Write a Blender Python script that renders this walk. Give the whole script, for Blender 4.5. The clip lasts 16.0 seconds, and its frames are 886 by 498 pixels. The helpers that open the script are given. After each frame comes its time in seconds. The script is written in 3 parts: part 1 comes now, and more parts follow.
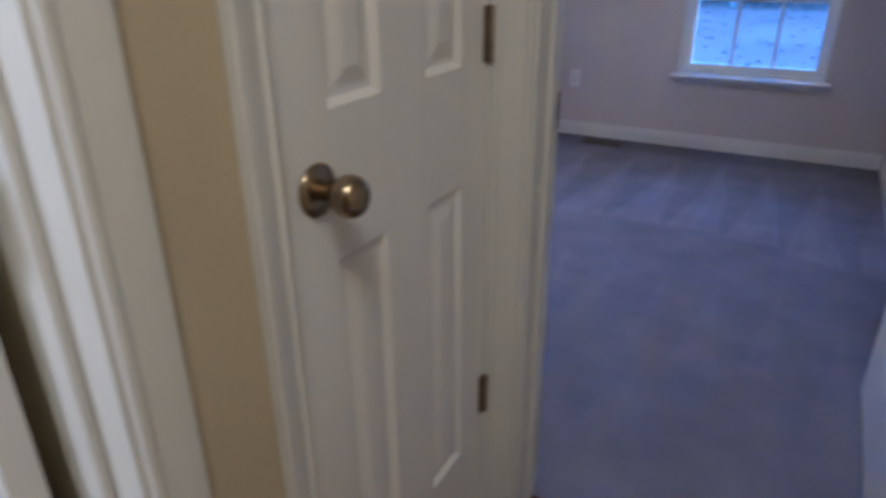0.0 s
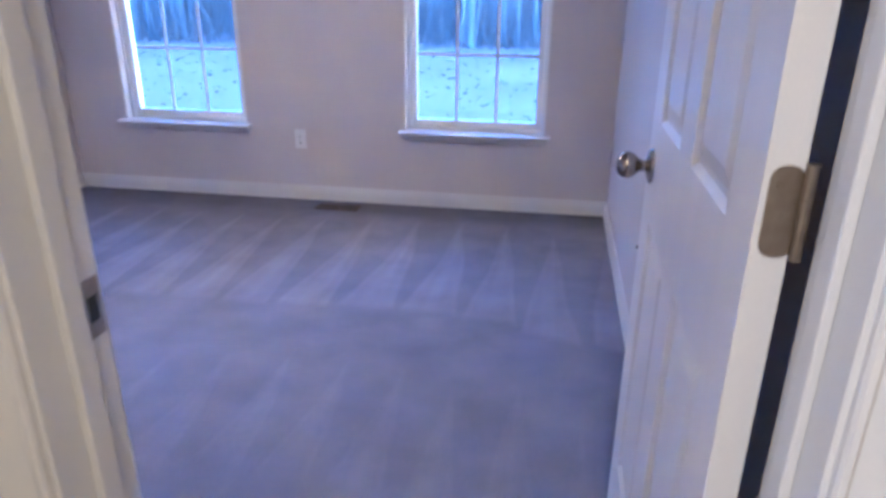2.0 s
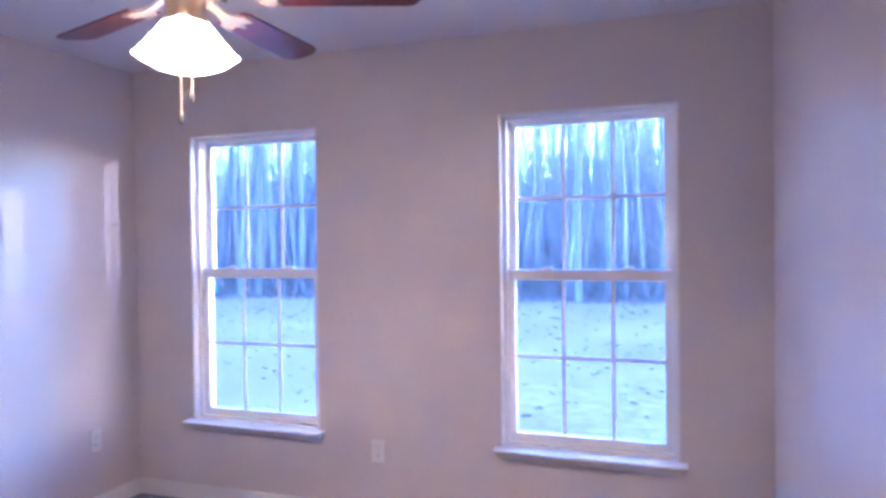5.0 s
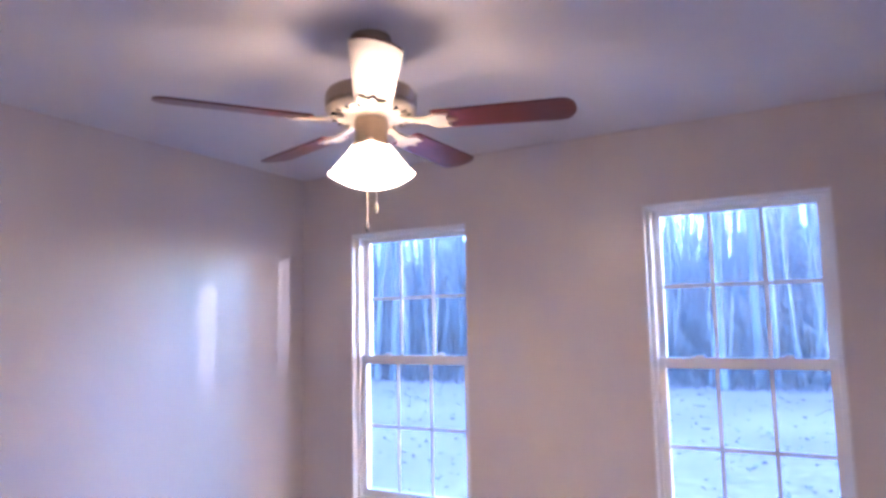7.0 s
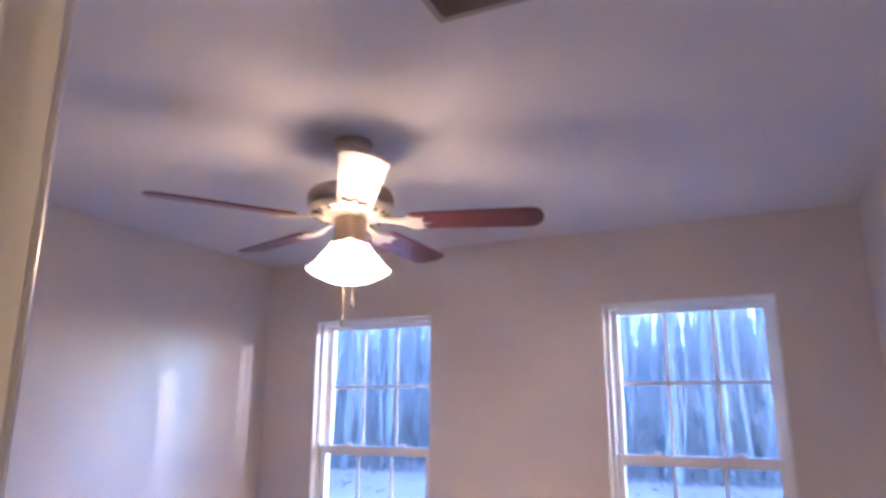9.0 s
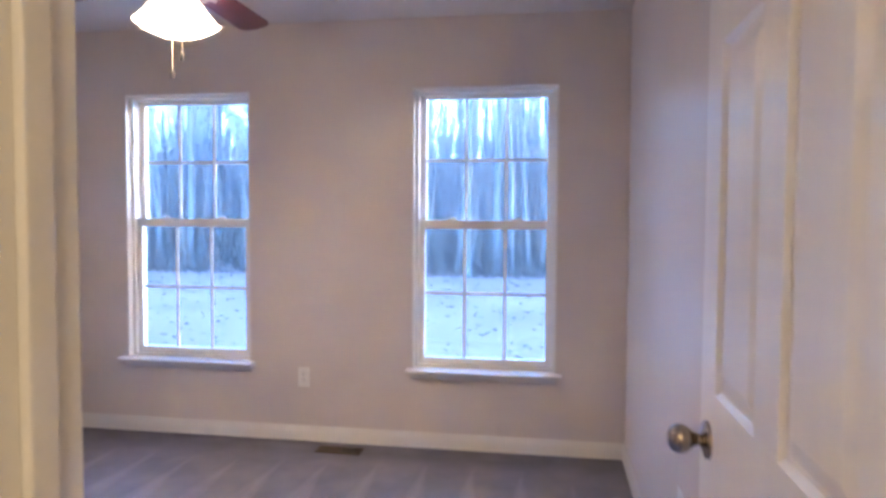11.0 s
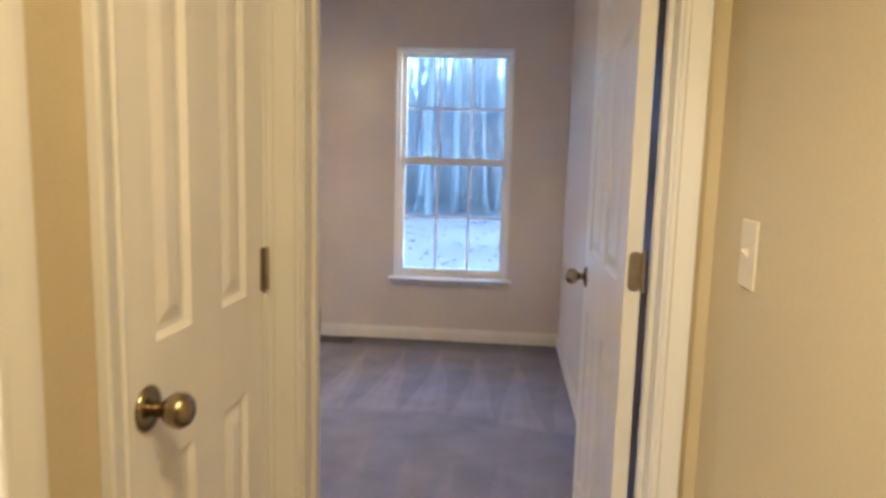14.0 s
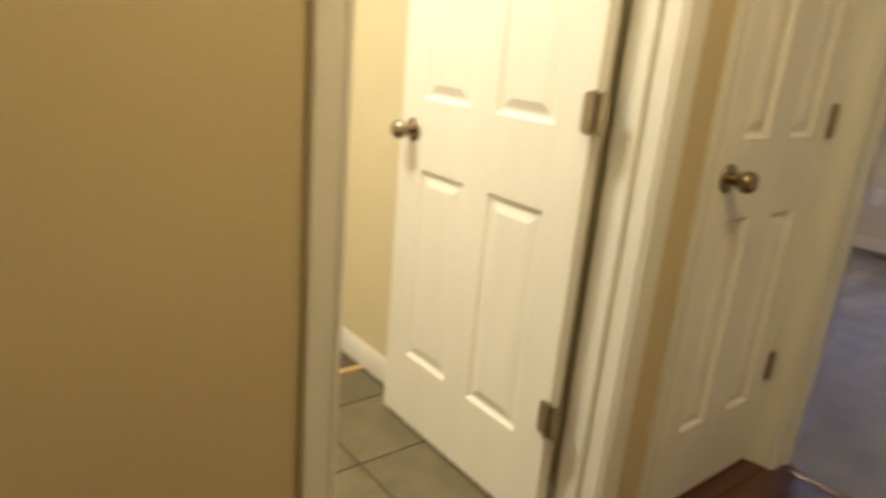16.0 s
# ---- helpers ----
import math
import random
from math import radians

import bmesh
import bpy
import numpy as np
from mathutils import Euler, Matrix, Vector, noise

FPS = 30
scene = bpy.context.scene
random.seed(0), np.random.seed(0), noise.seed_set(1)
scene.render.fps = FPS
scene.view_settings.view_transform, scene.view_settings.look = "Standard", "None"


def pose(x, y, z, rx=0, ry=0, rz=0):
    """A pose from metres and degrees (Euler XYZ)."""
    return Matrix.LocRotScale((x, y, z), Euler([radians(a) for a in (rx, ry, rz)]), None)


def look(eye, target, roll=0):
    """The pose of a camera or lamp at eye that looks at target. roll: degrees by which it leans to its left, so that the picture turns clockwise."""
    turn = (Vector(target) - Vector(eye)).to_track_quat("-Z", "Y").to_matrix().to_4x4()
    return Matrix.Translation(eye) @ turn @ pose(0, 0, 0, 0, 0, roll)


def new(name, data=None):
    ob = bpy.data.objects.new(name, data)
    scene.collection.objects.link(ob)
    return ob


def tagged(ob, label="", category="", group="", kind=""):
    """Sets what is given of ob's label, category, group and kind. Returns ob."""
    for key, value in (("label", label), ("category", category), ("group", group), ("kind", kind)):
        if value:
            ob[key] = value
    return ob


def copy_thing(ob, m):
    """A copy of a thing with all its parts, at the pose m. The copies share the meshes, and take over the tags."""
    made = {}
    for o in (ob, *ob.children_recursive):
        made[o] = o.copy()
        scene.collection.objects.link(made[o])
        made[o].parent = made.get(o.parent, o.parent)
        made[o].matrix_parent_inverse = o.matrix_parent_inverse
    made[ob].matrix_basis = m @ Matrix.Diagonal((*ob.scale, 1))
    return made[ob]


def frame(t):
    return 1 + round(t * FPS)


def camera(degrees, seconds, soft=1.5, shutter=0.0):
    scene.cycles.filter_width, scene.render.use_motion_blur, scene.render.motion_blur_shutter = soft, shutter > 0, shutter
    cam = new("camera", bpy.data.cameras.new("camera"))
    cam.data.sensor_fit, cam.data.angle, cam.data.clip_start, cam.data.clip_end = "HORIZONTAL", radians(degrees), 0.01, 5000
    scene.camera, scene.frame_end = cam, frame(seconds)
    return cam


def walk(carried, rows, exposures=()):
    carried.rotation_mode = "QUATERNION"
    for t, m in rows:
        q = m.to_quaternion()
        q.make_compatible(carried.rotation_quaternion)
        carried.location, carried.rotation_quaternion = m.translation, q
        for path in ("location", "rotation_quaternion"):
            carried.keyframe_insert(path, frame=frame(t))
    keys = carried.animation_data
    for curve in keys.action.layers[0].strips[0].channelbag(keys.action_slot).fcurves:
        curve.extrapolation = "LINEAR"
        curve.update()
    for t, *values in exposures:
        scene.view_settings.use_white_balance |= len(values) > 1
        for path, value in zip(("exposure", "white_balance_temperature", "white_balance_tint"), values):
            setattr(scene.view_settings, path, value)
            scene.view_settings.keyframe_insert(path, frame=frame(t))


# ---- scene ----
cam = camera(67.0, 16.0, soft=3.2, shutter=0.5)

PATH = [
    (0, (0.033, -1.08, 1.184), (-0.856, 0.511, 0.361), -0.6),
    (0.5, (0.052, -0.974, 1.191), (-0.562, 0.721, 0.326), 2.7),
    (1, (0.061, -0.795, 1.192), (-0.328, 0.974, 0.346), 1.5),
    (1.5, (0.09, -0.627, 1.22), (-0.212, 1.172, 0.401), 2.0),
    (2, (0.115, -0.503, 1.244), (-0.19, 1.335, 0.514), 0.5),
    (2.5, (0.085, -0.372, 1.281), (-0.18, 1.505, 0.643), -0.1),
    (3, (0.104, -0.15, 1.284), (-0.174, 1.76, 0.762), -0.5),
    (3.5, (0.116, -0.013, 1.302), (-0.197, 1.927, 0.927), -0.8),
    (4, (0.126, 0.115, 1.387), (-0.27, 2.06, 1.146), -0.9),
    (4.5, (0.08, 0.147, 1.445), (-0.419, 2.086, 1.336), -0.6),
    (5, (0.016, 0.194, 1.462), (-0.622, 2.09, 1.431), -0.7),
    (7.5, (-0.009, -0.049, 1.517), (-0.993, 1.662, 1.836), -0.5),
    (8, (-0.005, -0.072, 1.547), (-0.953, 1.633, 1.989), -0.4),
    (8.5, (0.034, -0.108, 1.556), (-0.892, 1.591, 2.066), 0.1),
    (9, (-0.001, -0.122, 1.523), (-0.844, 1.631, 1.988), 0.2),
    (9.5, (-0.044, -0.144, 1.54), (-0.759, 1.705, 1.81), 0.0),
    (10, (-0.014, -0.185, 1.421), (-0.586, 1.73, 1.533), 0.0),
    (12.5, (0.037, -0.92, 1.281), (-0.085, 1.063, 1.054), 0.1),
    (13, (0.019, -1.068, 1.294), (-0.101, 0.914, 1.052), -0.4),
    (13.5, (0.009, -1.214, 1.3), (-0.102, 0.768, 1.055), -0.3),
    (14, (0.036, -1.372, 1.284), (-0.146, 0.603, 1.024), 1.5),
    (14.5, (0.071, -1.527, 1.244), (-0.3, 0.411, 0.917), 2.2),
    (15, (0.141, -1.697, 1.22), (-0.579, 0.116, 0.777), 3.3),
    (15.5, (0.23, -1.866, 1.193), (-0.881, -0.292, 0.656), 4.3),
    (16, (0.327, -1.959, 1.171), (-1.156, -0.756, 0.575), 5.1),
]
walk(cam, [(t, look(eye, target, roll)) for t, eye, target, roll in PATH],
     [(0.0, 4.98, 3850, 25), (1.0, 5.66, 3850, 27), (2.0, 5.95, 3950, 30), (3.2, 6.06, 4150, 34), (5.0, 6.08, 4350, 44), (7.5, 6.0, 4700, 40), (8.5, 5.95, 4750, 41),
      (9.4, 6.0, 4700, 36), (10.2, 6.05, 4600, 30), (12.3, 5.93, 5200, 28), (14.0, 5.9, 5050, 19), (15.2, 5.58, 5250, 17), (16.0, 5.38, 5150, 12)])

# ---- sky, sun and lamps ----
SUN_DIR = Vector((1.0, 0.33, 0.105)).normalized()
world = bpy.data.worlds.new("world")
scene.world = world
world.use_nodes = True
wn = world.node_tree.nodes
sky = wn.new("ShaderNodeTexSky")
sky.sky_type = "NISHITA"
sky.sun_disc = False
sky.dust_density, sky.ozone_density = 0.3, 2.5
sky.sun_elevation = math.asin(SUN_DIR.z)
sky.sun_rotation = math.atan2(SUN_DIR.x, SUN_DIR.y)
wn["Background"].inputs["Strength"].default_value = 0.15
world.node_tree.links.new(sky.outputs[0], wn["Background"].inputs["Color"])


def lamp(name, kind, power, colour, m, **settings):
    data = bpy.data.lights.new(name, kind)
    data.energy, data.color = power, colour
    ob = new(name, data)
    ob.matrix_world = m
    if kind == "AREA":
        data.size = settings["size"]
        if "size_y" in settings:
            data.shape, data.size_y = "RECTANGLE", settings["size_y"]
    elif kind == "POINT":
        data.shadow_soft_size = settings["size"]
    elif kind == "SUN":
        data.angle = settings["size"]
    return ob


lamp("sun", "SUN", 0.026, (1.0, 0.80, 0.55), Matrix.Translation((20, 10, 10)) @ SUN_DIR.to_track_quat("Z", "Y").to_matrix().to_4x4(), size=radians(0.6))
HALL_LAMP = lamp("hall_ceiling_light", "AREA", 0.50, (1.0, 0.72, 0.285), pose(0.20, -1.42, 2.42), size=0.32)
BATH_LAMP = lamp("bathroom_light", "AREA", 1.18, (1.0, 0.80, 0.46), pose(-1.25, -1.75, 2.42), size=0.4)


# ---- materials ----
def material(name, colour, rough=0.5, metal=0.0, spec=0.5, stain=0.06, stain_size=2.0, grain=0.03, grain_size=150.0, bump=0.05, bump_size=220.0,
             vary=0.0, stretch=(1, 1, 1)):
    m = bpy.data.materials.new(name)
    m.use_nodes = True
    nt = m.node_tree
    n, link = nt.nodes, nt.links.new
    bsdf = n["Principled BSDF"]
    where = n.new("ShaderNodeTexCoord")
    scale = n.new("ShaderNodeMapping")
    scale.inputs["Scale"].default_value = stretch
    link(where.outputs["Object"], scale.inputs[0])

    def noise_at(size, detail):
        t = n.new("ShaderNodeTexNoise")
        t.inputs["Scale"].default_value, t.inputs["Detail"].default_value = size, detail
        link(scale.outputs[0], t.inputs["Vector"])
        return t.outputs["Fac"]

    big, small = noise_at(stain_size, 4), noise_at(grain_size, 2)
    last = None
    for fac, amount in ((big, stain), (small, grain)):
        r = n.new("ShaderNodeMapRange")
        r.inputs["From Min"].default_value, r.inputs["From Max"].default_value = 0.3, 0.7
        r.inputs["To Min"].default_value, r.inputs["To Max"].default_value = 1 - amount, 1 + amount
        link(fac, r.inputs["Value"])
        if last is None:
            last = r.outputs[0]
        else:
            mul = n.new("ShaderNodeMath")
            mul.operation = "MULTIPLY"
            link(last, mul.inputs[0]), link(r.outputs[0], mul.inputs[1])
            last = mul.outputs[0]
    if vary:
        info = n.new("ShaderNodeObjectInfo")
        r = n.new("ShaderNodeMapRange")
        r.inputs["To Min"].default_value, r.inputs["To Max"].default_value = 1 - vary, 1 + vary
        link(info.outputs["Random"], r.inputs["Value"])
        mul = n.new("ShaderNodeMath")
        mul.operation = "MULTIPLY"
        link(last, mul.inputs[0]), link(r.outputs[0], mul.inputs[1])
        last = mul.outputs[0]
    tint = n.new("ShaderNodeVectorMath")
    tint.operation = "SCALE"
    tint.inputs[0].default_value = colour
    link(last, tint.inputs["Scale"])
    link(tint.outputs[0], bsdf.inputs["Base Color"])
    bsdf.inputs["Roughness"].default_value, bsdf.inputs["Metallic"].default_value = rough, metal
    bsdf.inputs["Specular IOR Level"].default_value = spec
    if bump:
        b = n.new("ShaderNodeBump")
        b.inputs["Strength"].default_value, b.inputs["Distance"].default_value = bump, 0.004
        link(noise_at(bump_size, 3), b.inputs["Height"])
        link(b.outputs[0], bsdf.inputs["Normal"])
    return m


WALL = material("greige_wall_paint", (0.63, 0.575, 0.54), 0.34, spec=0.55, stain=0.03, bump=0.10, bump_size=260)
HALL_WALL = material("tan_wall_paint", (0.55, 0.468, 0.30), 0.55, spec=0.35, stain=0.03, bump=0.10, bump_size=260)
BATH_WALL = material("cream_bathroom_paint", (0.68, 0.61, 0.42), 0.55, spec=0.35, stain=0.03, bump=0.10, bump_size=260)
CEILING = material("flat_ceiling_paint", (0.70, 0.675, 0.665), 0.9, spec=0.2, stain=0.03, bump=0.25, bump_size=140)
TRIM = material("white_trim_paint", (0.72, 0.70, 0.67), 0.35, stain=0.03, grain=0.01, bump=0.04, bump_size=90)
DOOR = material("white_door_paint", (0.81, 0.785, 0.76), 0.36, stain=0.03, grain=0.015, bump=0.12, bump_size=60, stretch=(6, 6, 1))
VINYL = material("white_vinyl", (0.84, 0.84, 0.83), 0.35, stain=0.02, grain=0.01, bump=0.0)
IVORY = material("ivory_plastic", (0.68, 0.62, 0.50), 0.35, stain=0.02, grain=0.01, bump=0.0)
PLASTIC = material("white_plastic", (0.80, 0.79, 0.76), 0.3, stain=0.02, grain=0.01, bump=0.0)
DARK = material("dark_slot", (0.02, 0.02, 0.02), 0.7, bump=0.0)
NICKEL = material("satin_nickel", (0.36, 0.31, 0.24), 0.24, metal=1.0, stain=0.08, stain_size=40, grain=0.04, bump=0.02)
BRASS = material("antique_brass", (0.34, 0.27, 0.16), 0.27, metal=1.0, stain=0.12, stain_size=40, grain=0.04, bump=0.02)
HINGE = material("hinge_nickel", (0.40, 0.35, 0.28), 0.42, metal=1.0, stain=0.1, stain_size=60, bump=0.03)
FAN_METAL = material("brushed_nickel_fan", (0.40, 0.34, 0.28), 0.35, metal=1.0, stain=0.06, stain_size=30, bump=0.02)
FAN_IRON = material("pale_fan_bracket", (0.62, 0.54, 0.42), 0.35, metal=0.6, stain=0.06, stain_size=30, bump=0.02)
CHERRY = material("cherry_blade", (0.105, 0.020, 0.022), 0.30, stain=0.2, stain_size=5, grain=0.12, grain_size=90, bump=0.03, stretch=(1, 8, 8))
REGISTER = material("brown_register", (0.075, 0.048, 0.03), 0.45, metal=0.4, stain=0.1, stain_size=30)
WOOD = material("dark_cherry_plank", (0.085, 0.030, 0.018), 0.33, stain=0.25, stain_size=4, grain=0.15, grain_size=60, bump=0.06, vary=0.25, stretch=(10, 1, 1))
TILE = material("grey_brown_tile", (0.135, 0.115, 0.07), 0.38, stain=0.2, stain_size=9, grain=0.08, grain_size=60, bump=0.06, vary=0.07)
BEYOND = material("dark_brown_floor", (0.075, 0.055, 0.030), 0.4, stain=0.25, stain_size=4, grain=0.15, grain_size=60, bump=0.06, stretch=(10, 1, 1))
GROUT = material("tile_grout", (0.10, 0.075, 0.05), 0.9, bump=0.2)
OAK = material("oak_strip", (0.50, 0.34, 0.16), 0.4, stain=0.1, grain=0.06)
BARK = material("grey_bark", (0.108, 0.105, 0.104), 0.9, stain=0.25, stain_size=1.5, grain=0.2, grain_size=12, bump=0.5, bump_size=20, vary=0.28, stretch=(1, 1, 0.3))
BRUSH = material("bare_brush", (0.085, 0.075, 0.068), 0.95, stain=0.3, stain_size=0.8, grain=0.2, grain_size=6, bump=0.0)
TWIG = material("bare_twigs", (0.165, 0.155, 0.15), 0.95, stain=0.3, stain_size=0.6, grain=0.2, grain_size=5, bump=0.0)
# bark for far trees, with the distance haze painted in as a paler colour
HAZED_BARK = material("hazed_far_bark", (0.24, 0.235, 0.23), 0.9, stain=0.25, stain_size=0.6, grain=0.2, grain_size=6, bump=0.0)
LEAVES = material("fallen_leaves", (0.095, 0.075, 0.06), 0.9, stain=0.3, stain_size=3, bump=0.0, vary=0.3)
GREEN = material("green_tarp", (0.02, 0.22, 0.16), 0.5, stain=0.1, bump=0.1, bump_size=20)


LAWN = material("pale_winter_lawn", (0.160, 0.106, 0.086), 0.95, spec=0.1, stain=0.16, stain_size=0.5, grain=0.2, grain_size=7, bump=0.4, bump_size=30)


def glow_material(name, colour, strength):
    m = bpy.data.materials.new(name)
    m.use_nodes = True
    b = m.node_tree.nodes["Principled BSDF"]
    b.inputs["Base Color"].default_value = (0.8, 0.78, 0.72, 1)
    b.inputs["Roughness"].default_value = 0.4
    b.inputs["Emission Color"].default_value = (*colour, 1)
    b.inputs["Emission Strength"].default_value = strength
    return m


SHADE = glow_material("lit_frosted_glass", (1.0, 0.66, 0.26), 0.54)
BULB = glow_material("glowing_bulb", (1.0, 0.66, 0.26), 8.0)


def glass_material():
    m = bpy.data.materials.new("window_glass")
    m.use_nodes = True
    n, link = m.node_tree.nodes, m.node_tree.links.new
    clear, gloss, mixed, fres = n.new("ShaderNodeBsdfTransparent"), n.new("ShaderNodeBsdfGlossy"), n.new("ShaderNodeMixShader"), n.new("ShaderNodeFresnel")
    clear.inputs[0].default_value = (0.93, 0.97, 0.98, 1)
    gloss.inputs["Roughness"].default_value = 0.02
    fres.inputs["IOR"].default_value = 1.45
    link(fres.outputs[0], mixed.inputs[0]), link(clear.outputs[0], mixed.inputs[1]), link(gloss.outputs[0], mixed.inputs[2])
    link(mixed.outputs[0], n["Material Output"].inputs["Surface"])
    return m


GLASS = glass_material()


def carpet_material():
    m = material("grey_cut_pile_carpet", (0.262, 0.253, 0.300), 0.95, spec=0.1, stain=0.13, stain_size=4.5, grain=0.16, grain_size=260, bump=0.8, bump_size=330)
    nt = m.node_tree
    n, link = nt.nodes, nt.links.new
    bsdf = n["Principled BSDF"]
    base = bsdf.inputs["Base Color"].links[0].from_socket
    where, split, wob = n.new("ShaderNodeTexCoord"), n.new("ShaderNodeSeparateXYZ"), n.new("ShaderNodeTexNoise")
    wob.inputs["Scale"].default_value, wob.inputs["Detail"].default_value = 1.3, 0.5
    link(where.outputs["Object"], split.inputs[0]), link(where.outputs["Object"], wob.inputs["Vector"])

    def op(kind, a, b=None, c=None):
        k = n.new("ShaderNodeMath")
        k.operation = kind
        for i, v in enumerate((a, b, c)):
            if v is None:
                continue
            if isinstance(v, (int, float)):
                k.inputs[i].default_value = v
            else:
                link(v, k.inputs[i])
        return k.outputs[0]

    x, y, w = split.outputs[0], split.outputs[1], op("SUBTRACT", wob.outputs["Fac"], 0.5)
    bend = op("MULTIPLY", op("POWER", op("MAXIMUM", op("ADD", x, 0.35), 0.0), 2.0), 0.32)

    def strokes(far, near, pitch, tip, wide, ragged):
        """Vacuum strokes: pale wedges that widen from their tips near y = far to blunt ends near y = near."""
        at = op("DIVIDE", op("ADD", op("SUBTRACT", x, tip), op("MULTIPLY", w, 0.10)), pitch)
        u, row = op("FRACT", op("ADD", at, 0.5)), n.new("ShaderNodeTexWhiteNoise")
        row.noise_dimensions = "1D"
        link(op("FLOOR", op("ADD", at, 0.5)), row.inputs["W"])
        odd = op("SUBTRACT", row.outputs["Value"], 0.5)
        yy = op("ADD", op("ADD", y, bend), op("MULTIPLY", odd, ragged))
        off = op("ABSOLUTE", op("ADD", op("SUBTRACT", u, 0.5), op("MULTIPLY", odd, 0.10)))
        share = op("DIVIDE", op("SUBTRACT", far, yy), far - near)
        width = op("MULTIPLY", share, wide)
        inside, blunt = n.new("ShaderNodeMapRange"), n.new("ShaderNodeMapRange")
        inside.inputs["From Min"].default_value, inside.inputs["From Max"].default_value = -0.035, 0.035
        link(op("SUBTRACT", width, off), inside.inputs["Value"])
        blunt.inputs["From Min"].default_value, blunt.inputs["From Max"].default_value = near - 0.025, near + 0.025
        link(yy, blunt.inputs["Value"])
        streak = op("ADD", op("MULTIPLY", op("COSINE", op("MULTIPLY", op("DIVIDE", off, op("MAXIMUM", width, 0.02)), 5.2)), 0.18), 0.82)
        return op("MULTIPLY", op("MULTIPLY", inside.outputs[0], blunt.outputs[0]), op("MULTIPLY", streak, op("GREATER_THAN", share, 0.0)))

    a = strokes(3.0, 1.88, 0.255, 0.152, 0.43, 0.10)
    b = op("MULTIPLY", strokes(1.40, 0.80, 0.21, -0.15, 0.36, 0.22), 0.42)
    c = op("MULTIPLY", strokes(0.75, 0.1, 0.4, 0.1, 0.3, 0.2), 0.25)
    fine = n.new("ShaderNodeTexNoise")
    fine.inputs["Scale"].default_value = 30
    stretch = n.new("ShaderNodeMapping")
    stretch.inputs["Scale"].default_value = (1, 0.06, 1)
    link(where.outputs["Object"], stretch.inputs[0]), link(stretch.outputs[0], fine.inputs["Vector"])
    total = op("ADD", op("ADD", a, b), c)
    total = op("MULTIPLY", total, op("ADD", op("MULTIPLY", fine.outputs["Fac"], 1.1), 0.45))
    gain = op("ADD", op("MULTIPLY", total, 0.22), 0.90)
    # shadow and unbrushed pile along the window wall, both darkened into the carpet's colour
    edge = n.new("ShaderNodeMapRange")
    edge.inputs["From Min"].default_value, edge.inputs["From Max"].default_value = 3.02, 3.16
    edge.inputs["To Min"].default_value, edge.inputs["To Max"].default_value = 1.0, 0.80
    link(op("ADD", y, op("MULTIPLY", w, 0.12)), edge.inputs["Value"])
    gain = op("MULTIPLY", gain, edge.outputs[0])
    tint = n.new("ShaderNodeVectorMath")
    tint.operation = "SCALE"
    link(base, tint.inputs[0]), link(gain, tint.inputs["Scale"])
    link(tint.outputs[0], bsdf.inputs["Base Color"])
    return m


CARPET = carpet_material()


# ---- mesh helpers ----
def add_box(bm, x0, x1, y0, y1, z0, z1):
    v = [bm.verts.new(p) for p in ((x0, y0, z0), (x1, y0, z0), (x1, y1, z0), (x0, y1, z0), (x0, y0, z1), (x1, y0, z1), (x1, y1, z1), (x0, y1, z1))]
    for f in ((0, 3, 2, 1), (4, 5, 6, 7), (0, 1, 5, 4), (1, 2, 6, 5), (2, 3, 7, 6), (3, 0, 4, 7)):
        bm.faces.new([v[i] for i in f])
    return v


def boxes(*list_of_boxes, bevel=0.0):
    bm = bmesh.new()
    for b in list_of_boxes:
        add_box(bm, *b)
    if bevel:
        bmesh.ops.bevel(bm, geom=list(bm.edges), offset=bevel, segments=2, profile=0.6, affect="EDGES")
    return bm


def lathe(bm, profile, m=None, seg=24):
    """Turns (radius, height) pairs round the z axis of m."""
    m = m or Matrix()
    rings = []
    for r, h in profile:
        rings.append([bm.verts.new(m @ Vector((r * math.cos(2 * math.pi * i / seg), r * math.sin(2 * math.pi * i / seg), h))) for i in range(seg)] if r > 1e-6
                     else [bm.verts.new(m @ Vector((0, 0, h)))])
    for a, b in zip(rings, rings[1:]):
        for i in range(seg):
            j = (i + 1) % seg
            if len(a) == 1 and len(b) > 1:
                bm.faces.new((a[0], b[i], b[j]))
            elif len(b) == 1 and len(a) > 1:
                bm.faces.new((a[i], b[0], a[j]))
            elif len(a) > 1:
                bm.faces.new((a[i], b[i], b[j], a[j]))
    return bm


def sweep(bm, profile, place, s0, s1):
    """A closed outline (u, v) carried from s0 to s1; place(u, v, s) gives the point."""
    a = [bm.verts.new(place(u, v, s0)) for u, v in profile]
    b = [bm.verts.new(place(u, v, s1)) for u, v in profile]
    for i in range(len(profile)):
        j = (i + 1) % len(profile)
        bm.faces.new((a[i], a[j], b[j], b[i]))
    bm.faces.new(a[::-1])
    bm.faces.new(b)
    return bm


def mesh_of(name, bm, mat, smooth=False):
    bmesh.ops.recalc_face_normals(bm, faces=list(bm.faces))
    me = bpy.data.meshes.new(name)
    bm.to_mesh(me)
    bm.free()
    me.materials.append(mat)
    if smooth:
        me.shade_smooth() if smooth is True else me.set_sharp_from_angle(angle=radians(smooth))
        if smooth is not True:
            for p in me.polygons:
                p.use_smooth = True
    return me


def part(name, bm, mat, parent, label="", smooth=False, m=None):
    ob = new(name, mesh_of(name, bm, mat, smooth))
    ob.parent = parent
    if m is not None:
        ob.matrix_basis = m
    if label:
        ob["label"] = label
    return ob


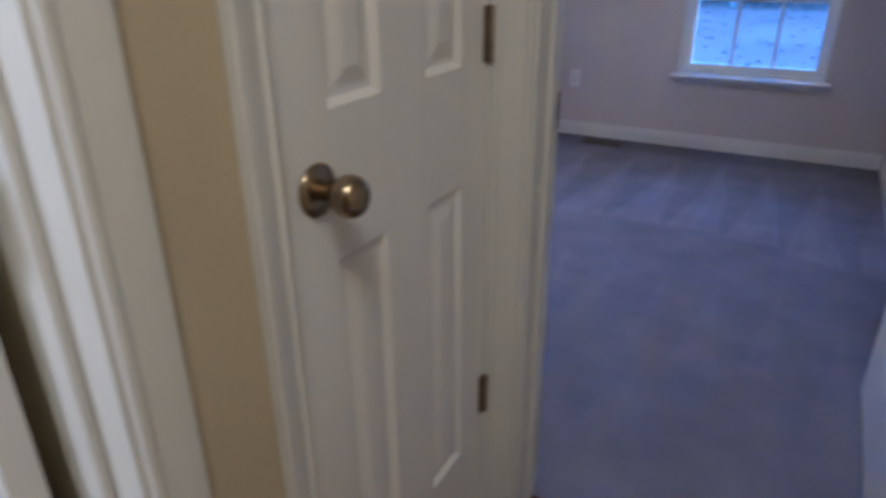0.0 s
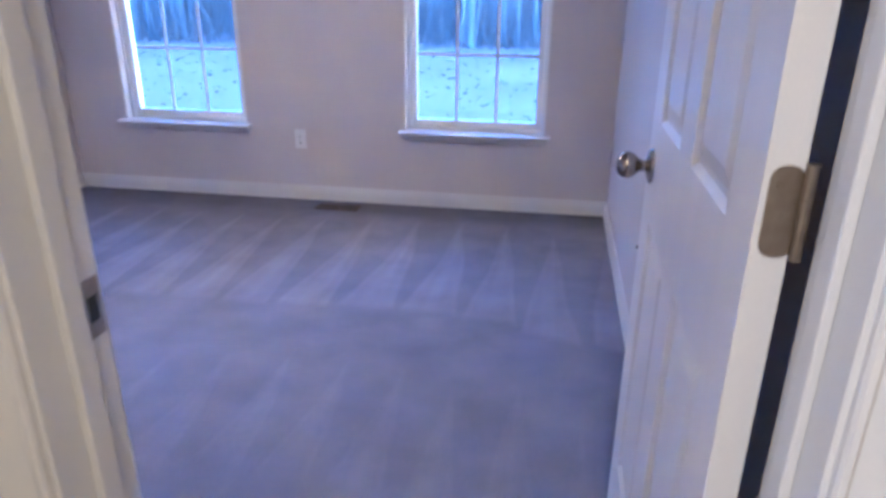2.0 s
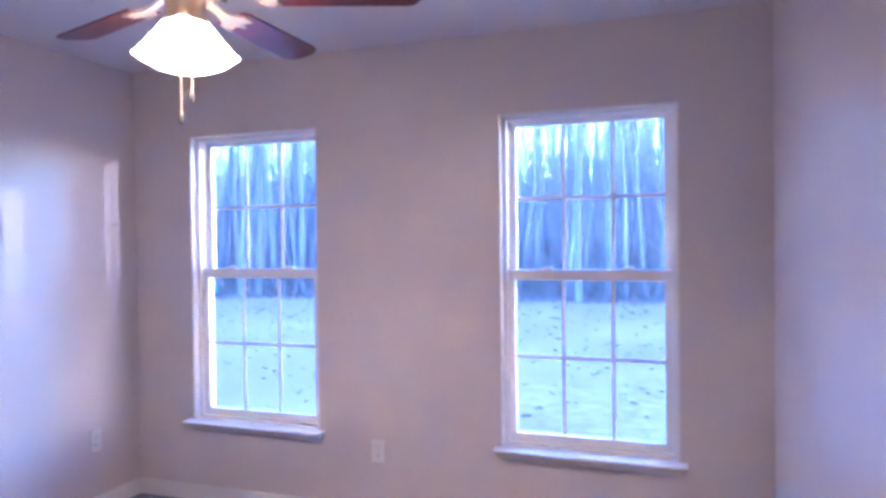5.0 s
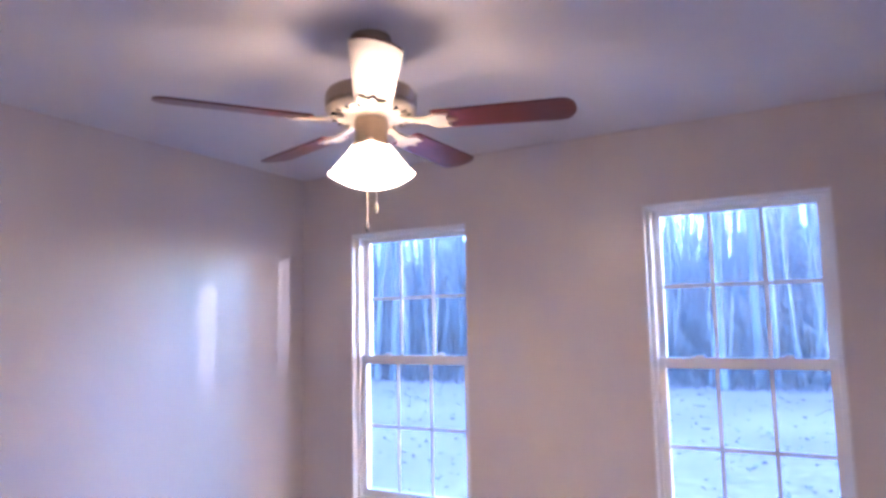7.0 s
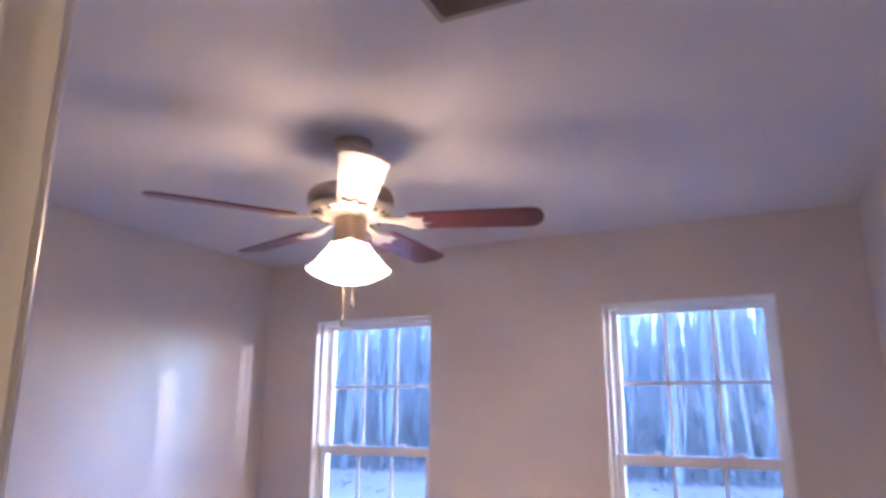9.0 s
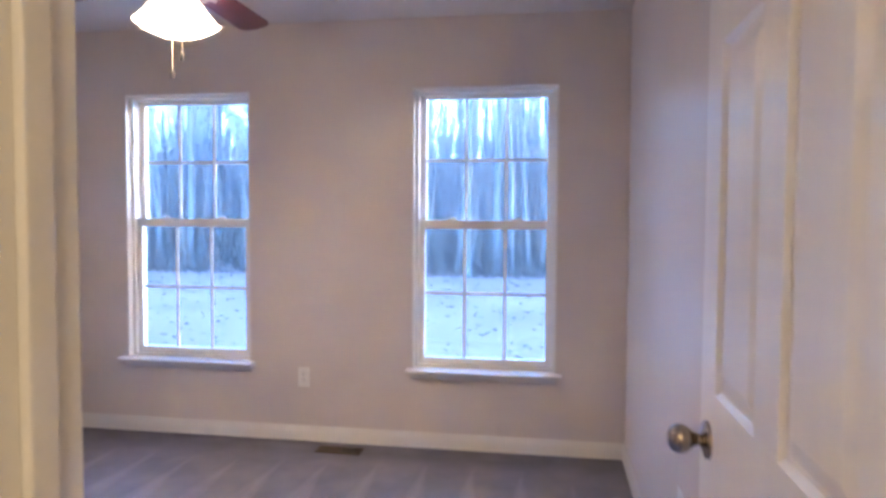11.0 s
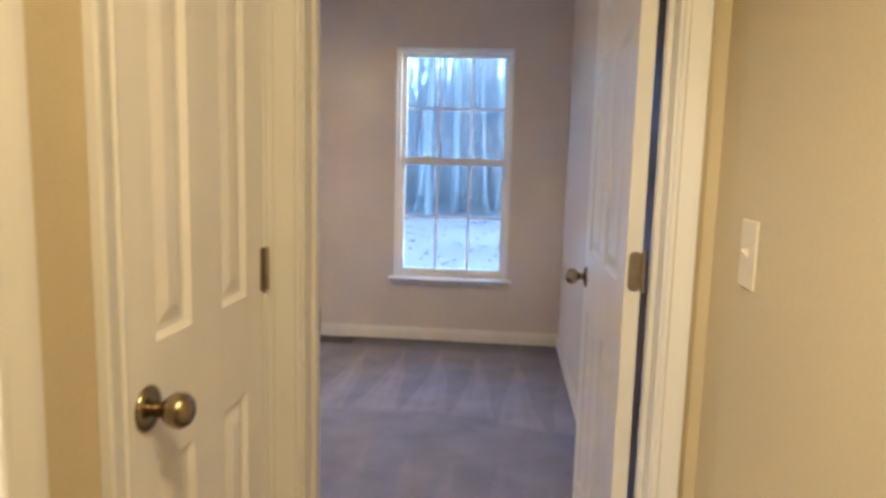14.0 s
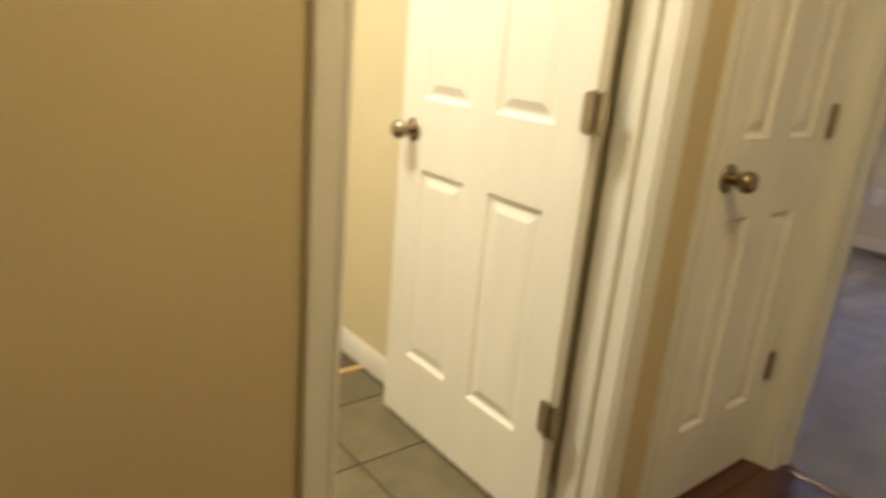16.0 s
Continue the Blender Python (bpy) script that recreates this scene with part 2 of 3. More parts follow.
def shared(name, me, parent, m):
    ob = new(name, me)
    ob.parent, ob.matrix_basis = parent, m
    return ob


def setting(name, bm, mat, label="", category="", smooth=False):
    return tagged(new(name, mesh_of(name, bm, mat, smooth)), label, category, "", "structure")


def thing(name, m, label, category, group="", kind=""):
    ob = new(name)
    ob.empty_display_size = 0.1
    ob.matrix_basis = m
    return tagged(ob, label, category, group, kind)


# ---- plan ----
CEIL = 2.44
BACK, RIGHT, LEFT = 3.32, 0.44, -2.92
HALL_L, HALL_R = -0.46, 0.452
DOOR_L, DOOR_R, DOOR_H = -0.384, 0.357, 2.05
FRONT = 0.115
BATH_HINGE, BATH_LATCH = -0.795, -1.50
CLOSET_HINGE, CLOSET_LATCH = -0.028, -0.56
WINDOWS = ((-0.752, 0.064), (-2.535, -1.73))
SILL, HEAD = 0.459, 2.056
HATCH = (-0.64, -0.08, 0.60, 1.19)

(w1a, w1b), (w2a, w2b) = WINDOWS[0], WINDOWS[1]
setting("wall_north", boxes((LEFT - 0.15, w2a, BACK, BACK + 0.16, 0, CEIL), (w2b, w1a, BACK, BACK + 0.16, 0, CEIL), (w1b, RIGHT + 0.15, BACK, BACK + 0.16, 0, CEIL),
                            (w2a, w2b, BACK, BACK + 0.16, 0, SILL), (w1a, w1b, BACK, BACK + 0.16, 0, SILL),
                            (w2a, w2b, BACK, BACK + 0.16, HEAD, CEIL), (w1a, w1b, BACK, BACK + 0.16, HEAD, CEIL)), WALL,
        "greige painted bedroom wall with two tall windows", "wall")
setting("wall_east", boxes((RIGHT, RIGHT + 0.15, FRONT, BACK, 0, CEIL)), WALL, "greige painted wall behind the open door", "wall")
setting("wall_west", boxes((LEFT - 0.15, LEFT, FRONT, BACK, 0, CEIL)), WALL, "greige painted wall with faint evening light patches", "wall")
setting("wall_south", boxes((LEFT - 0.15, DOOR_L - 0.02, 0.058, FRONT, 0, CEIL), (DOOR_R + 0.02, RIGHT + 0.15, 0.058, FRONT, 0, CEIL),
                            (DOOR_L - 0.02, DOOR_R + 0.02, 0.058, FRONT, DOOR_H + 0.02, CEIL)), WALL, "greige bedroom wall around the doorway", "wall")
setting("wall_hall_end", boxes((HALL_L - 0.12, DOOR_L - 0.02, 0, 0.058, 0, CEIL), (DOOR_R + 0.02, HALL_R + 0.12, 0, 0.058, 0, CEIL),
                               (DOOR_L - 0.02, DOOR_R + 0.02, 0, 0.058, DOOR_H + 0.02, CEIL)), HALL_WALL, "tan hall end wall around the bedroom doorway", "wall")
setting("wall_hall_east", boxes((HALL_R, HALL_R + 0.12, -3.4, 0, 0, CEIL)), HALL_WALL, "tan painted hall wall with a light switch", "wall")
setting("wall_hall_west", boxes((HALL_L - 0.115, HALL_L, CLOSET_HINGE + 0.02, 0, 0, CEIL), (HALL_L - 0.115, HALL_L, BATH_HINGE + 0.02, CLOSET_LATCH - 0.02, 0, CEIL),
                                (HALL_L - 0.115, HALL_L, -3.4, BATH_LATCH - 0.02, 0, CEIL),
                                (HALL_L - 0.115, HALL_L, CLOSET_LATCH - 0.02, CLOSET_HINGE + 0.02, DOOR_H + 0.02, CEIL),
                                (HALL_L - 0.115, HALL_L, BATH_LATCH - 0.02, BATH_HINGE + 0.02, DOOR_H + 0.02, CEIL)), HALL_WALL,
        "tan painted hall wall with two white doors", "wall")
setting("wall_hall_south", boxes((HALL_L - 0.12, HALL_R + 0.12, -3.5, -3.4, 0, CEIL)), HALL_WALL, "plain tan wall closing the hall", "wall")
BATH_N, BATH_S, BATH_W = -0.752, -2.6, -2.4
setting("wall_bath_north", boxes((BATH_W, HALL_L - 0.115, BATH_N, BATH_N + 0.08, 0, CEIL)), BATH_WALL, "cream bathroom wall behind the open door", "wall")
setting("wall_bath_south", boxes((BATH_W, HALL_L - 0.115, BATH_S - 0.1, BATH_S, 0, CEIL)), BATH_WALL, "plain cream bathroom wall", "wall")
setting("wall_bath_west", boxes((BATH_W - 0.1, BATH_W, BATH_S - 0.1, BATH_N + 0.08, 0, CEIL)), BATH_WALL, "plain cream bathroom wall", "wall")
setting("wall_closet", boxes((-1.3, -1.22, BATH_N + 0.08, 0.058, 0, CEIL)), HALL_WALL, "plain closet back wall", "wall")

hx0, hx1, hy0, hy1 = HATCH
setting("ceiling", boxes((LEFT - 0.15, hx0, FRONT - 0.06, BACK + 0.16, CEIL, CEIL + 0.14), (hx1, RIGHT + 0.15, FRONT - 0.06, BACK + 0.16, CEIL, CEIL + 0.14),
                         (hx0, hx1, hy1, BACK + 0.16, CEIL, CEIL + 0.14), (hx0, hx1, FRONT - 0.06, hy0, CEIL, CEIL + 0.14),
                         (hx0, hx1, hy0, hy1, CEIL + 0.115, CEIL + 0.14)), CEILING, "white bedroom ceiling with a recessed access hatch", "ceiling")
setting("ceiling_hall", boxes((BATH_W - 0.1, HALL_R + 0.12, -3.5, FRONT - 0.06, CEIL, CEIL + 0.14)), CEILING, "white hall ceiling", "ceiling")
hatch = thing("attic_hatch", pose(hx0, hy0, CEIL), "recessed brownish attic access panel with wooden trim in the ceiling", "hatch")
HW, HD = hx1 - hx0, hy1 - hy0
# one brownish colour for panel and lining, darker than the ceiling
HATCH_PAINT = material("brown_hatch_paint", (0.36, 0.31, 0.25), 0.7, stain=0.1)
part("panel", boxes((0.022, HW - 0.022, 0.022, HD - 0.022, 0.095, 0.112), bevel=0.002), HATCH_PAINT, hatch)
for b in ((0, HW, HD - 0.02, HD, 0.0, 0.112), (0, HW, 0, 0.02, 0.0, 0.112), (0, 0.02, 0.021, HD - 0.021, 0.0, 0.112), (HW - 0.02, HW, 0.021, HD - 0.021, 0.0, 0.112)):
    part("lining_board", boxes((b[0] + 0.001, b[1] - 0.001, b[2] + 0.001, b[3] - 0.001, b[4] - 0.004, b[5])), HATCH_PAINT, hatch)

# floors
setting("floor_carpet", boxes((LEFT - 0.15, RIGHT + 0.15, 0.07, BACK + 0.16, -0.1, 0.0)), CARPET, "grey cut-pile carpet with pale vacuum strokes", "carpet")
floor_hall = setting("floor_hall", boxes((HALL_L - 0.07, HALL_R + 0.12, -3.5, 0.04, -0.1, -0.018)), GROUT, "dark cherry plank hall floor", "floor")
floor_bath = setting("floor_bath", boxes((BATH_W - 0.1, HALL_L - 0.07, BATH_S - 0.1, BATH_N + 0.08, -0.1, -0.012)), GROUT, "grey-brown square floor tiles with dark joints", "floor")
setting("floor_closet", boxes((-1.3, HALL_L - 0.07, BATH_N + 0.08, 0.058, -0.1, 0.0)), CARPET, "carpeted closet floor", "floor")


# ---- baseboards ----
BASE_PROFILE = ((0, 0), (0.013, 0), (0.013, 0.058), (0.010, 0.066), (0.0075, 0.072), (0.0065, 0.082), (0.003, 0.088), (0, 0.088))


def baseboard(x0, y0, x1, y1):
    """A moulded board along the line; it stands out to the left of the way from the first point to the second."""
    a, b = Vector((x0, y0, 0)), Vector((x1, y1, 0))
    way = (b - a).normalized()
    out = Vector((-way.y, way.x, 0))
    setting("baseboard", sweep(bmesh.new(), BASE_PROFILE, lambda u, v, s: a + way * s + out * u + Vector((0, 0, v + 0.001)), 0, (b - a).length), TRIM,
            "white painted moulded baseboard along the wall", "baseboard", smooth=40)


baseboard(RIGHT, BACK, LEFT, BACK)
baseboard(LEFT, BACK - 0.0135, LEFT, FRONT)
baseboard(LEFT + 0.0135, FRONT, DOOR_L - 0.07, FRONT)
baseboard(RIGHT, FRONT + 0.02, RIGHT, BACK - 0.0135)
baseboard(HALL_R, -3.4, HALL_R, -0.02)
baseboard(HALL_L, BATH_LATCH - 0.07, HALL_L, -3.4)
baseboard(HALL_L - 0.115, BATH_N, BATH_W, BATH_N)
baseboard(HALL_L, CLOSET_LATCH - 0.068, HALL_L, BATH_HINGE + 0.068)

# ---- door frames ----
CASING = ((0, 0), (0, 0.009), (0.003, 0.0125), (0.009, 0.0135), (0.014, 0.010), (0.020, 0.0105), (0.034, 0.0145), (0.048, 0.017), (0.055, 0.017), (0.058, 0.014), (0.058, 0))
HINGE_Z = (0.33, 1.052, 1.80)


def casing_upright(parent, x, side, y, out, width=0.058, top=DOOR_H + 0.06):
    """An upright whose inner edge lies at x and which widens towards side (+1 or -1), on the wall face y."""
    k = width / 0.058
    part("casing", sweep(bmesh.new(), CASING, lambda u, v, s: Vector((x + side * u * k, y + out * v, s)), 0, top), TRIM, parent, smooth=35)


def door_frame(name, m, width, depth, label, stop, narrow_low=0.058, narrow_high=0.058, casing_back=True):
    """Jambs, stops and casings of a doorway that runs from x = 0 to width, through a wall from y = 0 (faced) to depth."""
    root = thing(name, m, label, "door frame", kind="structure")
    t = 0.018
    part("jamb", boxes((-t, 0, -0.002, depth + 0.002, 0, DOOR_H + t), bevel=0.0012), TRIM, root)
    part("jamb", boxes((width, width + t, -0.002, depth + 0.002, 0, DOOR_H + t), bevel=0.0012), TRIM, root)
    part("head_jamb", boxes((0, width, -0.002, depth + 0.002, DOOR_H, DOOR_H + t)), TRIM, root)
    s0, s1 = stop
    part("stop", boxes((0, 0.011, s0, s1, 0, DOOR_H), bevel=0.003), TRIM, root)
    part("stop", boxes((width - 0.011, width, s0, s1, 0, DOOR_H), bevel=0.003), TRIM, root)
    part("head_stop", boxes((0.011, width - 0.011, s0, s1, DOOR_H - 0.011, DOOR_H)), TRIM, root)
    casing_upright(root, -0.006, -1, -0.001, -1, narrow_low)
    casing_upright(root, width + 0.006, 1, -0.001, -1, narrow_high)
    part("head_casing", sweep(bmesh.new(), CASING, lambda u, v, s: Vector((s, -0.001 - v, DOOR_H + 0.006 + u)), -0.006, width + 0.006), TRIM, root, smooth=35)
    if casing_back:
        casing_upright(root, -0.006, -1, depth + 0.001, 1)
        part("head_casing", sweep(bmesh.new(), CASING, lambda u, v, s: Vector((s, depth + 0.001 + v, DOOR_H + 0.006 + u)), -0.006, width + 0.006), TRIM, root, smooth=35)
    return root


bed_frame = door_frame("door_frame_1", pose(DOOR_L, 0, 0), DOOR_R - DOOR_L, FRONT, "white painted jambs and moulded casing of the bedroom doorway", (0.045, 0.077), narrow_high=0.052)
# the hall's west side: local x runs north, local y runs into the wall
closet_m = Matrix.Translation((HALL_L, CLOSET_LATCH, 0)) @ Matrix.Rotation(radians(90), 4, "Z")
closet_frame = door_frame("door_frame_2", closet_m, CLOSET_HINGE - CLOSET_LATCH, 0.115, "white painted frame of the closed closet door", (0.045, 0.08),
                          narrow_low=0.05, narrow_high=0.014, casing_back=False)
bath_m = Matrix.Translation((HALL_L, BATH_LATCH, 0)) @ Matrix.Rotation(radians(90), 4, "Z")
bath_frame = door_frame("door_frame_3", bath_m, BATH_HINGE - BATH_LATCH, 0.115, "white painted frame of the bathroom doorway", (0.045, 0.075), casing_back=False)
strike = part("strike_plate", boxes((0.0005, 0.003, 0.082, 0.112, 0.87, 0.94), bevel=0.001), HINGE, bed_frame, "nickel strike plate")
part("strike_hole", boxes((0.0032, 0.0038, 0.089, 0.104, 0.89, 0.92)), DARK, strike)


# ---- doors ----
def door_slab(w, h=2.03, t=0.035, stile=0.105, mullion=0.10):
    """A moulded six-panel leaf: x across, y through, z up."""
    bm = bmesh.new()
    pw = (w - 2 * stile - mullion) / 2
    xs = (0, stile, stile + pw, stile + pw + mullion, w - stile, w)
    zs = (0, 0.225, 0.805, 1.0, 1.60, 1.71, 1.905, h)
    steps = ((0.0, 0.0), (0.004, 0.0035), (0.010, 0.0085), (0.017, 0.0090), (0.024, 0.0075), (0.040, 0.0025), (0.043, 0.0018))
    for y0, inward in ((0, 1), (t, -1)):
        for i in range(5):
            for j in range(7):
                x0, x1, z0, z1 = xs[i], xs[i + 1], zs[j], zs[j + 1]
                rings = [(0.0, 0.0)]
                if i in (1, 3) and j in (1, 3, 5):
                    rings = steps
                last = None
                for o, d in rings:
                    r = [bm.verts.new((px, y0 + inward * d, pz)) for px, pz in ((x0 + o, z0 + o), (x1 - o, z0 + o), (x1 - o, z1 - o), (x0 + o, z1 - o))]
                    if last:
                        for k in range(4):
                            bm.faces.new((last[k], last[(k + 1) % 4], r[(k + 1) % 4], r[k]))
                    last = r
                bm.faces.new(last)
    for a, b in (((0, 0), (w, 0)), ((w, 0), (w, h)), ((w, h), (0, h)), ((0, h), (0, 0))):
        bm.faces.new([bm.verts.new(p) for p in ((a[0], 0, a[1]), (b[0], 0, b[1]), (b[0], t, b[1]), (a[0], t, a[1]))])
    bmesh.ops.remove_doubles(bm, verts=list(bm.verts), dist=0.0002)
    return bm


def door_knob(parent, x, z, y, out, mat, label):
    """A round knob on the leaf's face y; out is -1 or 1."""
    m = Matrix.Translation((x, y, z)) @ Matrix.Rotation(radians(90 if out < 0 else -90), 4, "X")
    knob = part("knob", lathe(bmesh.new(), ((0, 0.004), (0.0115, 0.004), (0.0105, 0.016), (0.0125, 0.024), (0.019, 0.031), (0.0240, 0.038), (0.0262, 0.047), (0.0255, 0.055),
                                            (0.0205, 0.063), (0.012, 0.0675), (0, 0.0685))), mat, parent, label, smooth=True, m=m)
    part("rose", lathe(bmesh.new(), ((0.0, 0.0), (0.0335, 0.0), (0.0335, 0.003), (0.031, 0.006), (0.024, 0.008), (0.016, 0.011), (0.0, 0.011)), seg=32), mat, knob, smooth=40)
    return knob


def rounded_plate(w, h, t, r):
    bm = bmesh.new()
    outline = []
    for cx, cz, a0 in ((w - r, h - r, 0), (r, h - r, 90), (r, r, 180), (w - r, r, 270)):
        outline += [(cx + r * math.cos(radians(a0 + a)), cz + r * math.sin(radians(a0 + a))) for a in (0, 30, 60, 90)]
    return sweep(bm, outline, lambda u, v, s: Vector((u, s, v)), 0, t)


def hinge_parts(parent, m, leaf_w=0.040, both=False):
    """A butt hinge: its barrel along z at m's origin, one leaf towards -x and, if both, one towards +x."""
    h = part("hinge", rounded_plate(leaf_w, 0.089, 0.0022, 0.013), HINGE, parent, "nickel butt hinge with rounded leaves", m=m @ pose(-leaf_w - 0.003, 0, -0.0445))
    part("barrel", lathe(bmesh.new(), ((0, 0), (0.0058, 0), (0.0058, 0.0295), (0.0050, 0.030), (0.0058, 0.0305), (0.0058, 0.0585), (0.0050, 0.059), (0.0058, 0.0595), (0.0058, 0.089),
                                       (0.0066, 0.0895), (0.0066, 0.0925), (0.0, 0.0935)), seg=12), HINGE, h, smooth=40, m=pose(leaf_w + 0.003, -0.0045, 0))
    if both:
        part("leaf", rounded_plate(leaf_w, 0.089, 0.0022, 0.013), HINGE, h, m=pose(leaf_w + 0.006, 0, 0))
    for sx, sz in ((0.30, 0.2), (0.6, 0.5), (0.30, 0.8)):
        part("screw", lathe(bmesh.new(), ((0, 0.0), (0.0032, 0.0), (0.0026, 0.0009), (0, 0.0006)), Matrix.Translation((leaf_w * sx, -0.0001, 0.089 * sz)) @ Matrix.Rotation(radians(90), 4, "X"), 10), HINGE, h)
    return h


def leaf_door(name, w, label, **shape):
    return tagged(new(name, mesh_of(name, door_slab(w, **shape), DOOR)), label, "door", "", "structure")


# bedroom door, swung open into the room along the east wall
bed_w = 0.752
door_1 = leaf_door("door_1", bed_w, "white six-panel bedroom door standing open against the wall")
door_1.matrix_basis = Matrix.Translation((0.341, 0.132, 0.012)) @ Matrix.Rotation(radians(89.9), 4, "Z")
door_knob(door_1, bed_w - 0.062, 0.91, 0.035, 1, NICKEL, "satin nickel round door knob")
part("latch_plate", boxes((bed_w, bed_w + 0.0015, 0.006, 0.029, 0.88, 0.937)), HINGE, door_1)
for z in HINGE_Z:
    hinge_parts(door_1, Matrix.Translation((-0.0025, -0.004, z - 0.012)) @ Matrix(((0, 1, 0, 0), (-1, 0, 0, 0), (0, 0, 1, 0), (0, 0, 0, 1))), leaf_w=0.030)

# closet door, shut
clo_w = CLOSET_HINGE - CLOSET_LATCH - 0.006
door_2 = leaf_door("door_2", clo_w, "white six-panel closet door, shut", stile=0.092, mullion=0.115)
door_2.matrix_basis = Matrix.Translation((HALL_L - 0.004, CLOSET_LATCH + 0.003, 0.012)) @ Matrix.Rotation(radians(90), 4, "Z")
door_knob(door_2, 0.062, 0.91, 0.0, -1, BRASS, "antique brass round door knob")
part("latch_plate", boxes((-0.0032, -0.0002, -0.0012, 0.012, 0.875, 0.93)), BRASS, door_2)
for z in HINGE_Z:
    h = part("hinge", rounded_plate(0.021, 0.089, 0.002, 0.002), HINGE, door_2, "narrow nickel hinge edge", m=pose(clo_w - 0.018, -0.0025, z - 0.0565))
    part("barrel", lathe(bmesh.new(), ((0, 0), (0.0058, 0), (0.0058, 0.0295), (0.005, 0.030), (0.0058, 0.0305), (0.0058, 0.0585), (0.005, 0.059), (0.0058, 0.0595), (0.0058, 0.089), (0, 0.091)), seg=12),
         HINGE, h, smooth=40, m=pose(0.0195, -0.004, 0))

# bathroom door, open into the bathroom
bath_w = 0.70
door_3 = leaf_door("door_3", bath_w, "white six-panel bathroom door standing open over the tiles")
door_3.matrix_basis = Matrix.Translation((HALL_L - 0.128, BATH_HINGE - 0.056, 0.012)) @ Matrix.Rotation(radians(179.4), 4, "Z") @ Matrix.Translation((0, -0.035, 0))
door_knob(door_3, bath_w - 0.062, 0.91, 0.035, 1, NICKEL, "satin nickel round door knob")
for z in HINGE_Z:
    hinge_parts(door_3, Matrix.Translation((-0.004, 0.037, z - 0.012)) @ Matrix.Rotation(radians(180), 4, "Z"), leaf_w=0.03, both=True)

# ---- windows ----
MUNTIN = 0.016


def window(name, x0, x1, label):
    """A double-hung vinyl window in its reveal, with grilles, sill and apron. Local y = 0 is the wall's face."""
    w, h = x1 - x0, HEAD - SILL
    root = thing(name, pose(x0, BACK, SILL), label, "window", kind="structure")
    # white return boards lining the reveal
    part("reveal_board", boxes((0, 0.008, 0.001, 0.10, 0.0, h - 0.008), bevel=0.001), TRIM, root)
    part("reveal_board", boxes((w - 0.008, w, 0.001, 0.10, 0.0, h - 0.008), bevel=0.001), TRIM, root)
    part("reveal_board", boxes((0, w, 0.001, 0.10, h - 0.008, h)), TRIM, root)
    fr = part("frame", boxes((0.008, 0.028, 0.045, 0.155, 0.0, h - 0.008), (w - 0.028, w - 0.008, 0.045, 0.155, 0.0, h - 0.008),
                             (0.028, w - 0.028, 0.045, 0.155, h - 0.026, h - 0.008), (0.028, w - 0.028, 0.045, 0.155, 0.0, 0.014)), VINYL, root)
    part("track", boxes((0.028, 0.034, 0.098, 0.106, 0.014, h - 0.026), (w - 0.034, w - 0.028, 0.098, 0.106, 0.014, h - 0.026)), VINYL, fr)
    meet = 1.283 - SILL
    for sash_name, y0, y1, z0, z1, top, bottom in (("upper_sash", 0.108, 0.138, meet - 0.022, h - 0.027, 0.026, 0.040), ("lower_sash", 0.064, 0.096, 0.015, meet + 0.024, 0.050, 0.040)):
        a0, a1, s = 0.030, w - 0.030, 0.032
        bm = boxes((a0, a0 + s, y0, y1, z0, z1), (a1 - s, a1, y0, y1, z0, z1), (a0 + s, a1 - s, y0, y1, z1 - top, z1), (a0 + s, a1 - s, y0, y1, z0, z0 + bottom), bevel=0.0025)
        sash = part(sash_name, bm, VINYL, root)
        g0, g1, b0, b1, yc = a0 + s, a1 - s, z0 + bottom, z1 - top, (y0 + y1) / 2
        for i in (1, 2):
            x = g0 + (g1 - g0) * i / 3
            part("muntin", boxes((x - MUNTIN / 2, x + MUNTIN / 2, yc - 0.004, yc + 0.004, b0, b1), bevel=0.0015), VINYL, sash)
        zc = (b0 + b1) / 2
        for i in range(3):
            xa, xb = g0 + (g1 - g0) * i / 3 + (MUNTIN / 2 if i else 0), g0 + (g1 - g0) * (i + 1) / 3 - (MUNTIN / 2 if i < 2 else 0)
            part("muntin", boxes((xa, xb, yc - 0.004, yc + 0.004, zc - MUNTIN / 2, zc + MUNTIN / 2), bevel=0.0015), VINYL, sash)
            for za, zb in ((b0, zc - MUNTIN / 2), (zc + MUNTIN / 2, b1)):
                pane = part("pane", boxes((xa, xb, yc - 0.0015, yc + 0.0015, za, zb)), GLASS, sash)
                pane.visible_shadow = False
    for x in (w * 0.26, w * 0.72):
        lock = part("sash_lock", boxes((x - 0.028, x + 0.028, 0.066, 0.092, meet + 0.0245, meet + 0.031), bevel=0.002), VINYL, root)
        part("lever", boxes((x - 0.006, x + 0.032, 0.070, 0.084, meet + 0.0315, meet + 0.040), bevel=0.003), VINYL, lock)
    stool = ((-0.068, -0.006), (-0.066, -0.001), (-0.060, 0.0), (0.045, 0.0), (0.045, -0.020), (-0.058, -0.020), (-0.066, -0.016))
    sl = part("window_sill", sweep(bmesh.new(), stool, lambda u, v, s: Vector((s, min(u, -0.0005), v)), -0.026, w + 0.028), TRIM, root, "white painted projecting sill", smooth=40)
    part("sill_inner", boxes((0, w, 0.0, 0.0445, -0.0005, 0.0015)), TRIM, sl)
    apron = ((0, -0.020), (-0.014, -0.020), (-0.014, -0.050), (-0.010, -0.058), (0, -0.060))
    part("apron", sweep(bmesh.new(), apron, lambda u, v, s: Vector((s, u - 0.0005, v)), -0.004, w + 0.004), TRIM, root, smooth=40)
    return root


window("window_1", *WINDOWS[0], "white double-hung window with grilles facing a winter lawn")
